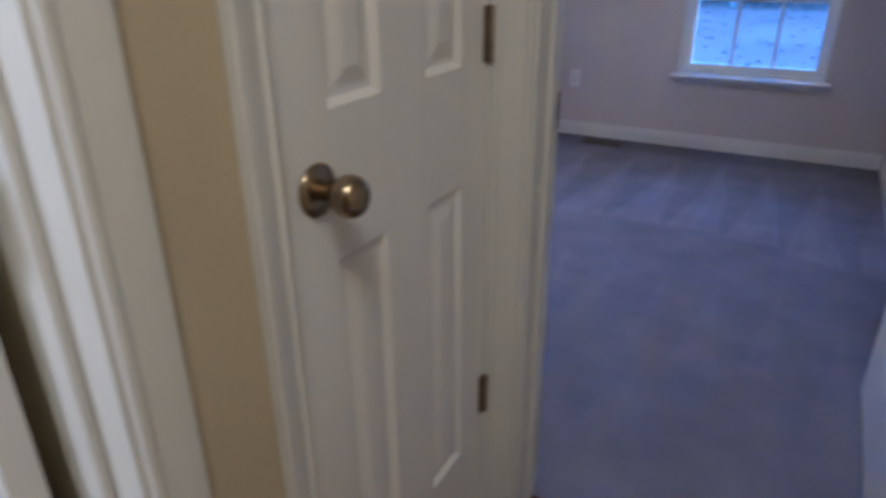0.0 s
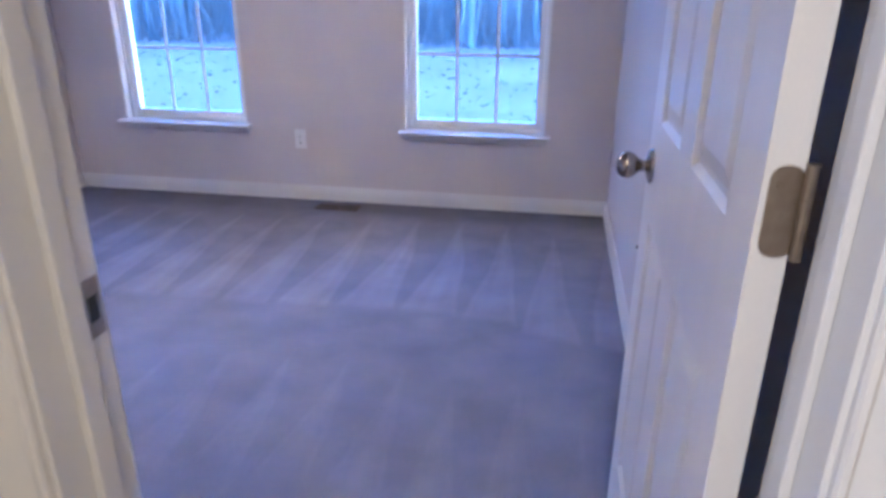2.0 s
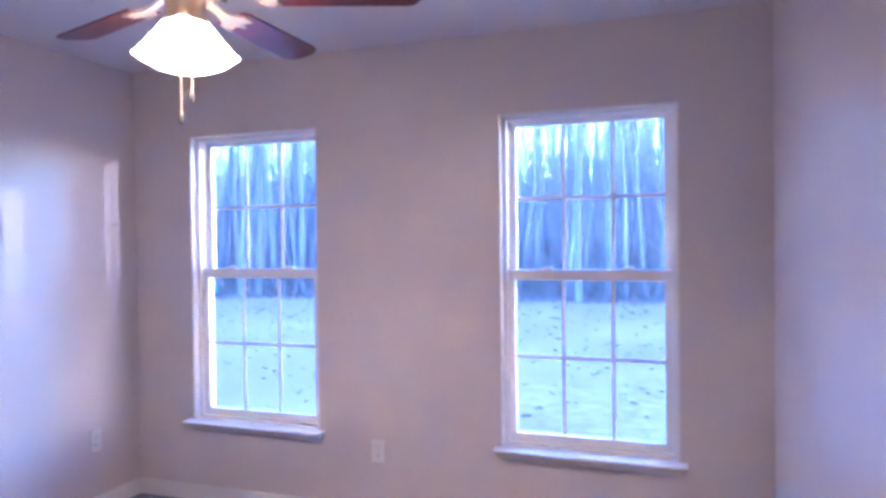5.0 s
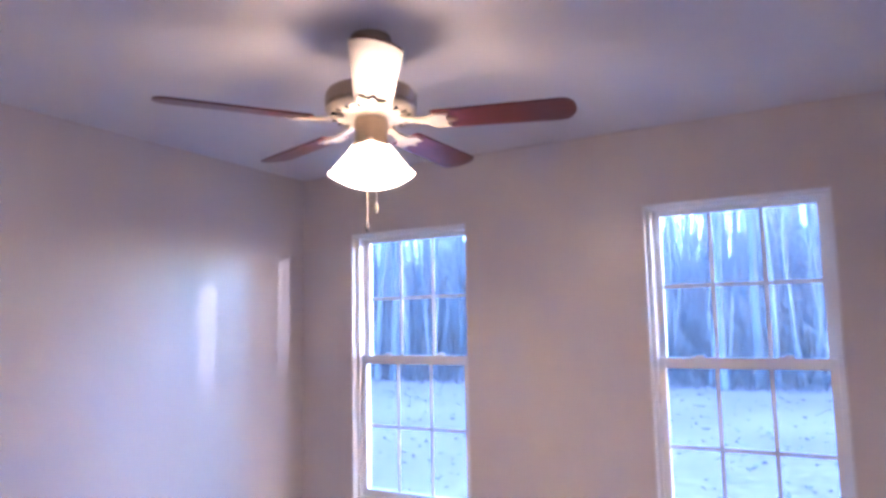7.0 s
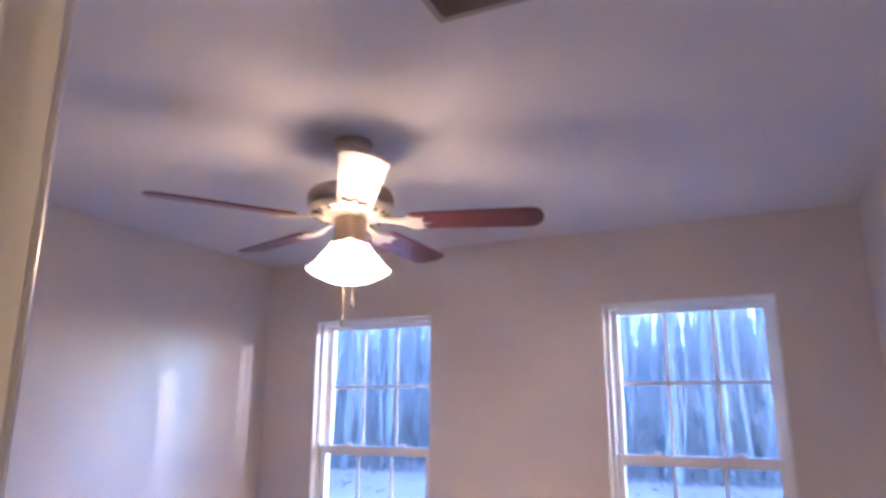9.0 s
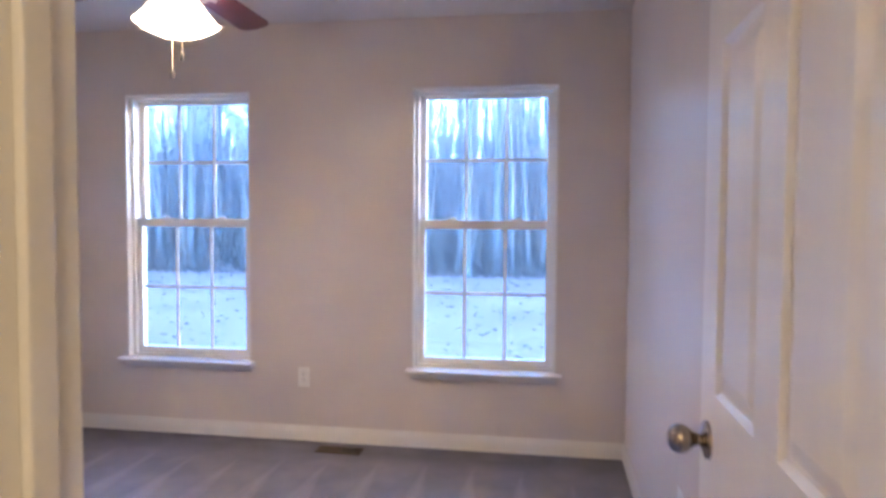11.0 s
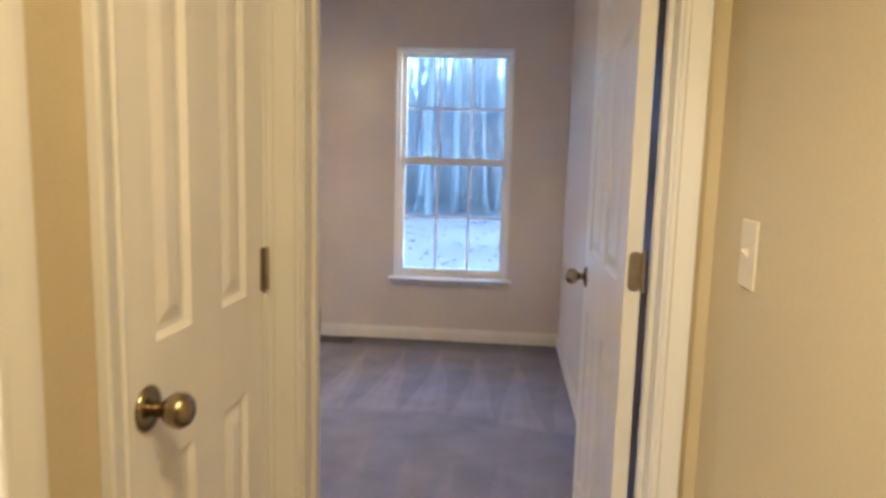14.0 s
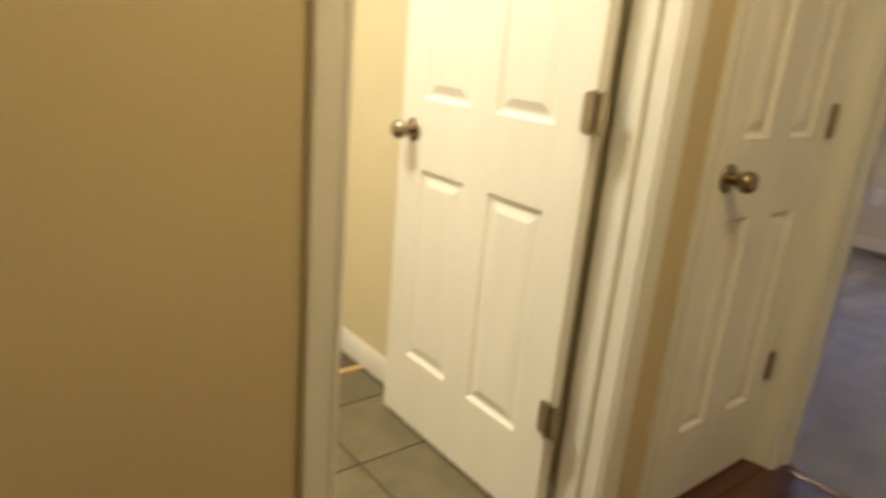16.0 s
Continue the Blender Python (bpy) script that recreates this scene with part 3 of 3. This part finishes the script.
window("window_2", *WINDOWS[1], "white double-hung window with grilles near the room corner")


# ---- outlets, switch, floor register ----
def wall_plate(name, m, label, category, toggle=False, mat=PLASTIC):
    root = thing(name, m, label, category)
    plate = part("plate", boxes((-0.0355, 0.0355, -0.005, 0.0, -0.058, 0.058), bevel=0.0022), mat, root)
    if toggle:
        part("slot", boxes((-0.006, 0.006, -0.0056, -0.005, -0.0125, 0.0125)), mat, plate)
        part("toggle", sweep(bmesh.new(), ((-0.004, -0.006), (-0.004, 0.006), (-0.014, 0.011), (-0.016, 0.005)), lambda u, v, s: Vector((s, u, v)), -0.0048, 0.0048), mat, root)
    else:
        for z in (-0.0195, 0.0195):
            f = part("receptacle", boxes((-0.0168, 0.0168, -0.0072, -0.0045, z - 0.014, z + 0.014), bevel=0.0035), mat, root)
            for x, w in ((-0.0064, 0.0011), (0.0064, 0.0013)):
                part("slot", boxes((x - w, x + w, -0.0076, -0.0071, z - 0.001, z + 0.008)), DARK, f)
            part("ground_hole", lathe(bmesh.new(), ((0, 0), (0.0024, 0), (0.0024, 0.0005), (0, 0.0005)), Matrix.Translation((0, -0.0071, z - 0.0075)) @ Matrix.Rotation(radians(90), 4, "X"), 10), DARK, f)
    for z in ((-0.0302, 0.0302) if toggle else (0.0,)):
        part("screw", lathe(bmesh.new(), ((0, 0), (0.003, 0), (0.0022, 0.001), (0, 0.001)), Matrix.Translation((0, -0.005, z)) @ Matrix.Rotation(radians(90), 4, "X"), 12), mat, root)
    return root


wall_plate("wall_outlet", pose(-1.40, BACK, 0.378), "white duplex outlet low on the greige wall", "outlet")
wall_plate("wall_outlet", pose(LEFT, 3.0, 0.395, 0, 0, 90), "white duplex outlet near the room corner", "outlet")
wall_plate("light_switch", pose(HALL_R, -0.20, 1.14, 0, 0, -90), "ivory toggle light switch on the tan wall", "switch", toggle=True, mat=IVORY)

reg = thing("floor_register", pose(-1.27, 3.135, 0.0), "brown louvred floor register set into the carpet", "register")
part("rim", boxes((0, 0.26, 0, 0.012, 0, 0.006), (0, 0.26, 0.088, 0.10, 0, 0.006), (0, 0.012, 0.012, 0.088, 0, 0.006), (0.248, 0.26, 0.012, 0.088, 0, 0.006), (0.124, 0.136, 0.012, 0.088, 0, 0.006)), REGISTER, reg)
part("duct", boxes((0.012, 0.248, 0.012, 0.088, 0.0005, 0.001)), DARK, reg)
louvre_a = mesh_of("louvre", sweep(bmesh.new(), ((0, 0), (0.0025, 0), (-0.0055, 0.0045), (-0.008, 0.0045)), lambda u, v, s: Vector((u, s, v)), 0, 0.076), REGISTER)
louvre_b = mesh_of("louvre", sweep(bmesh.new(), ((0, 0), (0.002, 0), (0.0085, 0.0045), (0.0065, 0.0045)), lambda u, v, s: Vector((u, s, v)), 0, 0.076), REGISTER)
for i in range(12):
    shared("louvre", louvre_a, reg, pose(0.021 + i * 0.0085, 0.012, 0.0012))
    shared("louvre", louvre_b, reg, pose(0.139 + i * 0.0085, 0.012, 0.0012))

# coaxial cable plate on the east wall
coax = thing("cable_outlet", pose(RIGHT, 1.74, 0.41, 0, 0, -90), "white cable wall plate with a dark threaded socket", "outlet")
part("plate", boxes((-0.0355, 0.0355, -0.005, 0.0, -0.058, 0.058), bevel=0.0022), PLASTIC, coax)
OUTWARD = Matrix.Rotation(radians(90), 4, "X")
part("nut", lathe(bmesh.new(), ((0, 0), (0.0085, 0), (0.0085, 0.003), (0, 0.003)), Matrix.Translation((0, -0.005, 0)) @ OUTWARD, 6), HINGE, coax)
part("socket", lathe(bmesh.new(), ((0, 0), (0.0058, 0), (0.0058, 0.012), (0.003, 0.0125), (0, 0.0125)), Matrix.Translation((0, -0.0075, 0)) @ OUTWARD, 16), DARK, coax, "dark threaded socket", smooth=40)
for z in (-0.041, 0.041):
    part("screw", lathe(bmesh.new(), ((0, 0), (0.003, 0), (0.0022, 0.001), (0, 0.001)), Matrix.Translation((0, -0.005, z)) @ OUTWARD, 12), PLASTIC, coax)

# ---- ceiling fan ----
FAN_X, FAN_Y = -1.25, 1.74
fan = thing("ceiling_fan", pose(FAN_X, FAN_Y, CEIL), "five-blade ceiling fan with cherry blades and a lit glass light kit", "ceiling fan")
part("canopy", lathe(bmesh.new(), ((0, 0), (0.066, 0), (0.068, -0.012), (0.062, -0.030), (0.045, -0.050), (0.030, -0.062), (0.018, -0.066), (0, -0.066)), seg=40), FAN_METAL, fan, smooth=40)
part("downrod", lathe(bmesh.new(), ((0.0125, -0.06), (0.0125, -0.165))), FAN_METAL, fan, smooth=True)
part("rod_collar", lathe(bmesh.new(), ((0.0, -0.140), (0.022, -0.142), (0.030, -0.160), (0.034, -0.172), (0, -0.172))), FAN_METAL, fan, smooth=40)
motor = part("motor_housing", lathe(bmesh.new(), ((0, -0.168), (0.060, -0.170), (0.110, -0.176), (0.140, -0.188), (0.150, -0.205), (0.150, -0.238), (0.143, -0.246)), seg=48), FAN_METAL, fan, smooth=40)
part("housing_rim", lathe(bmesh.new(), ((0.143, -0.246), (0.150, -0.250), (0.138, -0.268), (0.105, -0.278), (0, -0.280)), seg=48), FAN_IRON, motor, "pale lower motor cover", smooth=40)
for i in range(20):
    a = 360 / 20 * i
    part("vent_slot", boxes((0.115, 0.134, -0.004, 0.004, -0.2765, -0.268)), DARK, motor, m=pose(0, 0, 0, 0, 0, a))
part("switch_housing", lathe(bmesh.new(), ((0, -0.278), (0.052, -0.280), (0.056, -0.292), (0.050, -0.345), (0.056, -0.355), (0.058, -0.372), (0.045, -0.382), (0, -0.384)), seg=36), FAN_METAL, fan, smooth=40)

BLADE_Z = -0.294
FIRST = 18.5
outline = []
for i in range(9):
    a = radians(-90 + 180 * i / 8)
    outline.append((0.615 + 0.045 * math.cos(a), 0.066 * math.sin(a)))
outline = [(0.205, -0.052), (0.22, -0.056)] + outline + [(0.22, 0.056), (0.205, 0.052)]
blade_bm = sweep(bmesh.new(), outline, lambda u, v, s: Vector((u, v, s)), -0.003, 0.003)
blade_me = mesh_of("blade", blade_bm, CHERRY)
iron_bm = sweep(bmesh.new(), ((0.10, -0.016), (0.15, -0.012), (0.185, -0.020), (0.215, -0.045), (0.262, -0.040), (0.250, -0.014), (0.285, 0.0), (0.250, 0.014), (0.262, 0.040), (0.215, 0.045), (0.185, 0.020), (0.15, 0.012), (0.10, 0.016)),
                lambda u, v, s: Vector((u, v, s + max(0.0, 0.2 - u) * 0.18)), -0.0105, -0.0035)
iron_me = mesh_of("blade_iron", iron_bm, FAN_IRON)
for i in range(5):
    m = pose(0, 0, BLADE_Z, 0, 0, FIRST + 72 * i) @ Matrix.Rotation(radians(-11), 4, "X")
    blade = shared("blade", blade_me, fan, m)
    iron = shared("blade_iron", iron_me, blade, pose(0, 0, 0))
for i in range(4):
    # four frosted bell shades round the fitter, tipped outward
    m = pose(0, 0, -0.367, 0, 0, 33 + 90 * i) @ Matrix.Translation((0.037, 0, 0)) @ Matrix.Rotation(radians(-24), 4, "Y")
    arm = part("lamp_holder", lathe(bmesh.new(), ((0, 0.022), (0.016, 0.020), (0.022, 0.008), (0.025, -0.012), (0.0, -0.014)), seg=20), FAN_METAL, fan, smooth=40, m=m)
    bell = ((0.021, -0.006), (0.024, -0.022), (0.030, -0.046), (0.037, -0.072), (0.044, -0.096), (0.051, -0.116), (0.057, -0.127), (0.055, -0.128), (0.049, -0.116), (0.042, -0.096), (0.035, -0.072), (0.028, -0.046), (0.022, -0.022), (0.018, -0.006))
    part("glass_shade", lathe(bmesh.new(), bell, seg=32), SHADE, arm, "lit frosted glass bell shade", smooth=True)
    part("bulb", lathe(bmesh.new(), ((0, -0.014), (0.013, -0.016), (0.015, -0.035), (0.026, -0.062), (0.030, -0.082), (0.024, -0.102), (0.010, -0.111), (0, -0.112)), seg=20), BULB, arm, "glowing bulb", smooth=True)
for dx, dy, z1 in ((-0.010, -0.012, -0.620), (0.020, -0.004, -0.560)):
    chain = part("pull_chain", lathe(bmesh.new(), ((0.0016, -0.36), (0.0016, z1))), FAN_IRON, fan, m=pose(dx, dy, 0))
    part("fob", lathe(bmesh.new(), ((0, z1 + 0.004), (0.003, z1 + 0.002), (0.0055, z1 - 0.010), (0.0065, z1 - 0.020), (0.005, z1 - 0.030), (0, z1 - 0.034)), seg=14), DARK, chain, "dark wooden pull", smooth=True)

# ---- thresholds ----
setting("carpet_edge_strip", sweep(bmesh.new(), ((0.028, 0), (0.030, 0.004), (0.045, 0.007), (0.066, 0.007), (0.0715, 0.003), (0.072, 0)), lambda u, v, s: Vector((s, u, v - 0.0015)), DOOR_L + 0.001, DOOR_R - 0.001), WOOD,
        "dark cherry reducer strip between planks and carpet", "threshold")
setting("tile_edge_strip", boxes((HALL_L - 0.072, HALL_L - 0.03, BATH_LATCH + 0.001, BATH_HINGE - 0.001, -0.004, 0.005), bevel=0.002), WOOD, "dark wooden threshold of the bathroom", "threshold")
setting("oak_edge_strip", boxes((-1.570, -1.540, BATH_S, BATH_N - 0.014, -0.006, 0.006), bevel=0.002), OAK, "pale oak strip where the tiles end", "threshold")
setting("floor_beyond_tiles", boxes((BATH_W, -1.5705, BATH_S, BATH_N - 0.014, -0.0115, 0.003)), BEYOND, "dark wooden floor beyond the tiles", "floor")

# ---- outside: lawn, woods ----
GROUND = -0.42
WOODS = 19.0
rng = random.Random(7)
ground_bm = bmesh.new()
N = 40
gx = [-160 + 320 * i / N for i in range(N + 1)]
gy = [-170.0, -70.0, -25.0, -8.0] + [BACK + 0.16 + (0.0 if j == 0 else 0.6 * (1.18 ** j - 1)) for j in range(N + 1)]
grid = [[ground_bm.verts.new((x, y, GROUND + (0.10 * noise.noise((x * 0.15, y * 0.15, 0)) if y > 5 else 0.0) + max(0.0, y - WOODS) * 0.012)) for x in gx] for y in gy]
for j in range(len(gy) - 1):
    for i in range(N):
        ground_bm.faces.new((grid[j][i], grid[j][i + 1], grid[j + 1][i + 1], grid[j + 1][i]))
setting("foundation", boxes((LEFT - 0.15, RIGHT + 0.15, 0.06, BACK + 0.15, GROUND - 0.1, -0.104), (BATH_W - 0.1, HALL_R + 0.12, -3.5, 0.058, GROUND - 0.1, -0.104)), GROUT, "plain concrete foundation under the house", "foundation")
setting("ground", ground_bm, LAWN, "pale frosted winter lawn strewn with fallen leaves", "lawn", smooth=True)


def leaf_litter(count, far):
    vs, fs = [], []
    for _ in range(count):
        y = BACK + 1.2 + (far - BACK) * rng.random() ** 0.8
        x = -6 + (y + 2) * -0.35 + rng.uniform(-1, 1) * (4 + y * 0.85)
        a, s = rng.uniform(0, 6.28), rng.uniform(0.014, 0.038) * (0.7 + y / 18)
        z = GROUND + (0.10 * noise.noise((x * 0.15, y * 0.15, 0)) if y > 5 else 0.0) + 0.02
        k = len(vs)
        for q in range(5):
            r = s * rng.uniform(0.5, 1.1)
            vs.append((x + r * math.cos(a + q * 1.257) * 1.6, y + r * math.sin(a + q * 1.257), z + rng.uniform(0, 0.05)))
        fs.append(tuple(range(k, k + 5)))
    me = bpy.data.meshes.new("leaf_litter")
    me.from_pydata(vs, [], fs)
    me.materials.append(LEAVES)
    tagged(new("leaf_litter", me), "scattered brown fallen leaves on the pale lawn", "leaves", "", "stuff")


leaf_litter(2600, WOODS)


def limb(bm, a, way, length, r, depth, seg=5):
    """A tapering crooked branch with side twigs."""
    p, d = Vector(a), Vector(way).normalized()
    n = max(3, int(length / 0.8))
    ring = None
    for i in range(n + 1):
        f = i / n
        rad = r * (1 - 0.85 * f)
        side = d.orthogonal().normalized()
        up = d.cross(side)
        now = [bm.verts.new(p + (side * math.cos(2 * math.pi * k / seg) + up * math.sin(2 * math.pi * k / seg)) * rad) for k in range(seg)]
        if ring:
            for k in range(seg):
                bm.faces.new((ring[k], ring[(k + 1) % seg], now[(k + 1) % seg], now[k]))
        ring = now
        if depth and 0 < i < n:
            for _ in range(1 if depth == 1 else 2):
                if rng.random() < 0.8:
                    s = (d * 0.6 + Vector((rng.uniform(-1, 1), rng.uniform(-1, 1), rng.uniform(-0.1, 0.7)))).normalized()
                    limb(bm, p, s, length * rng.uniform(0.25, 0.5), rad * 0.45, depth - 1, 3)
        d = (d + Vector((rng.uniform(-1, 1), rng.uniform(-1, 1), rng.uniform(-0.3, 0.6))) * 0.13).normalized()
        p = p + d * (length / n)


def bare_tree(height, r, low):
    root = thing("tree", pose(0, 0, 0), "bare grey winter tree standing at the lawn's edge", "tree", "trees at the edge of the woods")
    trunk, crown = bmesh.new(), bmesh.new()
    p, d, ring, seg, n = Vector((0, 0, -0.15)), Vector((rng.uniform(-0.05, 0.05), 0, 1)), None, 8, 14
    for i in range(n + 1):
        f = i / n
        rad = r * (1.25 if i == 0 else 1 - 0.88 * f)
        now = [trunk.verts.new(p + Vector((math.cos(2 * math.pi * k / seg), math.sin(2 * math.pi * k / seg), 0)) * rad * rng.uniform(0.93, 1.07)) for k in range(seg)]
        if ring:
            for k in range(seg):
                trunk.faces.new((ring[k], ring[(k + 1) % seg], now[(k + 1) % seg], now[k]))
        ring = now
        if f > low:
            for _ in range(3):
                a = rng.uniform(0, 6.28)
                limb(crown, p, (math.cos(a), math.sin(a), rng.uniform(0.3, 1.1)), height * rng.uniform(0.10, 0.22) * (1.15 - 0.6 * f), rad * 0.42, 1, 4)
        d = (d + Vector((rng.uniform(-1, 1), rng.uniform(-1, 1), 0.9)) * 0.05).normalized()
        p = p + d * (height / n)
    part("trunk", trunk, BARK, root, smooth=True)
    part("crown", crown, TWIG, root, "bare limbs and twigs")
    return root


rng.seed(11)
kinds = [bare_tree(h, r, low) for h, r, low in ((15, 0.10, 0.3), (17, 0.125, 0.4), (13, 0.08, 0.2), (16, 0.095, 0.5), (10, 0.055, 0.12), (18, 0.145, 0.45))]
spots = []
for i in range(84):
    y = WOODS + 0.3 + 16 * rng.random() ** 1.3
    x = -26 + 34 * rng.random() - (y - WOODS) * 0.3
    spots.append((x, y))
spots[0], spots[1], spots[5] = (-2.42, WOODS + 0.5), (-1.62, WOODS + 1.4), (-13.2, WOODS + 0.8)
for i, (x, y) in enumerate(spots):
    m = pose(x, y, GROUND + max(0.0, y - WOODS) * 0.012 + 0.08, 0, 0, rng.uniform(0, 360))
    if i < len(kinds):
        kinds[i].matrix_basis = m
    else:
        copy_thing(kinds[i % len(kinds)], m)


def sticks(name, count, ys, heights, widths, lean, mat, label, zs=(0, 0), xs=None):
    """Countless thin upright stems or crossing twigs, three-sided, in one mesh."""
    vs, fs = [], []
    for _ in range(count):
        y = rng.uniform(*ys)
        x = rng.uniform(*(xs or (-30 - (y - WOODS) * 0.7, 9 + (y - WOODS) * 0.1)))
        h, w, z = rng.uniform(*heights), rng.uniform(*widths), rng.uniform(*zs) + GROUND + max(0.0, y - WOODS) * 0.012 - 0.05
        lx, ly = rng.uniform(-lean, lean) * h, rng.uniform(-lean, lean) * h
        bx_, by_ = rng.uniform(-0.08, 0.08) * h, rng.uniform(-0.08, 0.08) * h
        k = len(vs)
        for f, s in ((0, 1.0), (0.5, 0.75), (1.0, 0.25)):
            for a in (0.5, 2.6, 4.7):
                vs.append((x + lx * f + (bx_ if f == 0.5 else 0) + w * s * math.cos(a), y + ly * f + (by_ if f == 0.5 else 0) + w * s * math.sin(a), z + h * f))
        for s in (0, 3):
            for q in range(3):
                fs.append((k + s + q, k + s + (q + 1) % 3, k + s + 3 + (q + 1) % 3, k + s + 3 + q))
    me = bpy.data.meshes.new(name)
    me.from_pydata(vs, [], fs)
    me.materials.append(mat)
    tagged(new(name, me), label, "woods", "", "stuff")


sticks("undergrowth", 15000, (WOODS + 0.2, WOODS + 14), (0.4, 2.0), (0.006, 0.022), 0.7, BRUSH, "dark tangle of bare brush under the trees")
sticks("saplings", 750, (WOODS + 1, WOODS + 22), (3, 7), (0.02, 0.06), 0.10, TWIG, "thin bare saplings among the trees")
sticks("far_trunks", 600, (WOODS + 16, WOODS + 45), (8, 15), (0.10, 0.22), 0.05, HAZED_BARK, "far grey trunks deep in the woods")
sticks("far_twigs", 27000, (WOODS + 3, WOODS + 40), (1.0, 2.6), (0.006, 0.018), 0.9, TWIG, "haze of bare twigs among the far trees", zs=(0.3, 5.0))
sticks("high_twigs", 24000, (WOODS + 2, WOODS + 34), (0.5, 1.5), (0.008, 0.022), 1.5, TWIG, "thin bare twigs high among the far trees", zs=(3.0, 10.0))
sticks("far_treeline", 5200, (WOODS + 46, WOODS + 80), (4.5, 8.5), (0.12, 0.26), 0.07, HAZED_BARK, "solid grey line of distant bare trees", xs=(-110, 30))
# unseen bank of stems, added to cut the low sun off the west wall
sticks("eastern_woods", 1500, (WOODS - 2, WOODS + 5), (6.5, 7.0), (0.05, 0.13), 0.08, BARK, "unseen bare grey stems added to block the low sun", xs=(46, 50))

tarp = bmesh.new()
lathe(tarp, ((1.5, 0.0), (1.45, 0.35), (1.2, 0.62), (0.6, 0.78), (0, 0.82)), seg=14)
for v in tarp.verts:
    v.co += Vector((noise.noise(v.co * 1.7), noise.noise(v.co * 1.7 + Vector((5, 0, 0))), 0.3 * noise.noise(v.co * 2.1))) * 0.25
    v.co.z = max(v.co.z, 0.0)
tagged(new("tarpaulin", mesh_of("tarpaulin", tarp, GREEN, True)), "green tarpaulin heap at the edge of the woods", "tarpaulin").matrix_basis = pose(-16.6, WOODS + 0.6, GROUND + 0.03)

# ---- floor pieces ----
plank_me = mesh_of("plank", boxes((-0.0405, 0.0405, -0.45, 0.45, -0.018, 0.0), bevel=0.0012), WOOD)
for i in range(12):
    x = HALL_L - 0.03 + 0.0415 + i * 0.083
    y0 = -3.41 - 0.9 + (i * 0.37) % 0.9
    while y0 < 0.02:
        a, b = max(y0, -3.41), min(y0 + 0.9, 0.029)
        if b - a > 0.02:
            shared("plank", plank_me, floor_hall, pose(x, (a + b) / 2, 0) @ Matrix.Diagonal((1, (b - a) / 0.9, 1, 1)))
        y0 += 0.902
tile_me = mesh_of("tile", boxes((-0.1475, 0.1475, -0.1475, 0.1475, -0.012, 0.0), bevel=0.0015), TILE)
for i in range(2):
    for j in range(6):
        shared("tile", tile_me, floor_bath, pose(-0.755 - 0.15 - 0.3 * i, BATH_N - 0.02 - 0.15 - 0.3 * j, 0))
shared_row = mesh_of("tile", boxes((-0.1085, 0.1085, -0.1475, 0.1475, -0.012, 0.0), bevel=0.0015), TILE)
for j in range(6):
    shared("tile", shared_row, floor_bath, pose(-0.645, BATH_N - 0.17 - 0.3 * j, 0))
end_tile = mesh_of("tile", boxes((-0.090, 0.090, -0.1475, 0.1475, -0.012, 0.0), bevel=0.0015), TILE)
for j in range(6):
    shared("tile", end_tile, floor_bath, pose(-1.4475, BATH_N - 0.17 - 0.3 * j, 0))
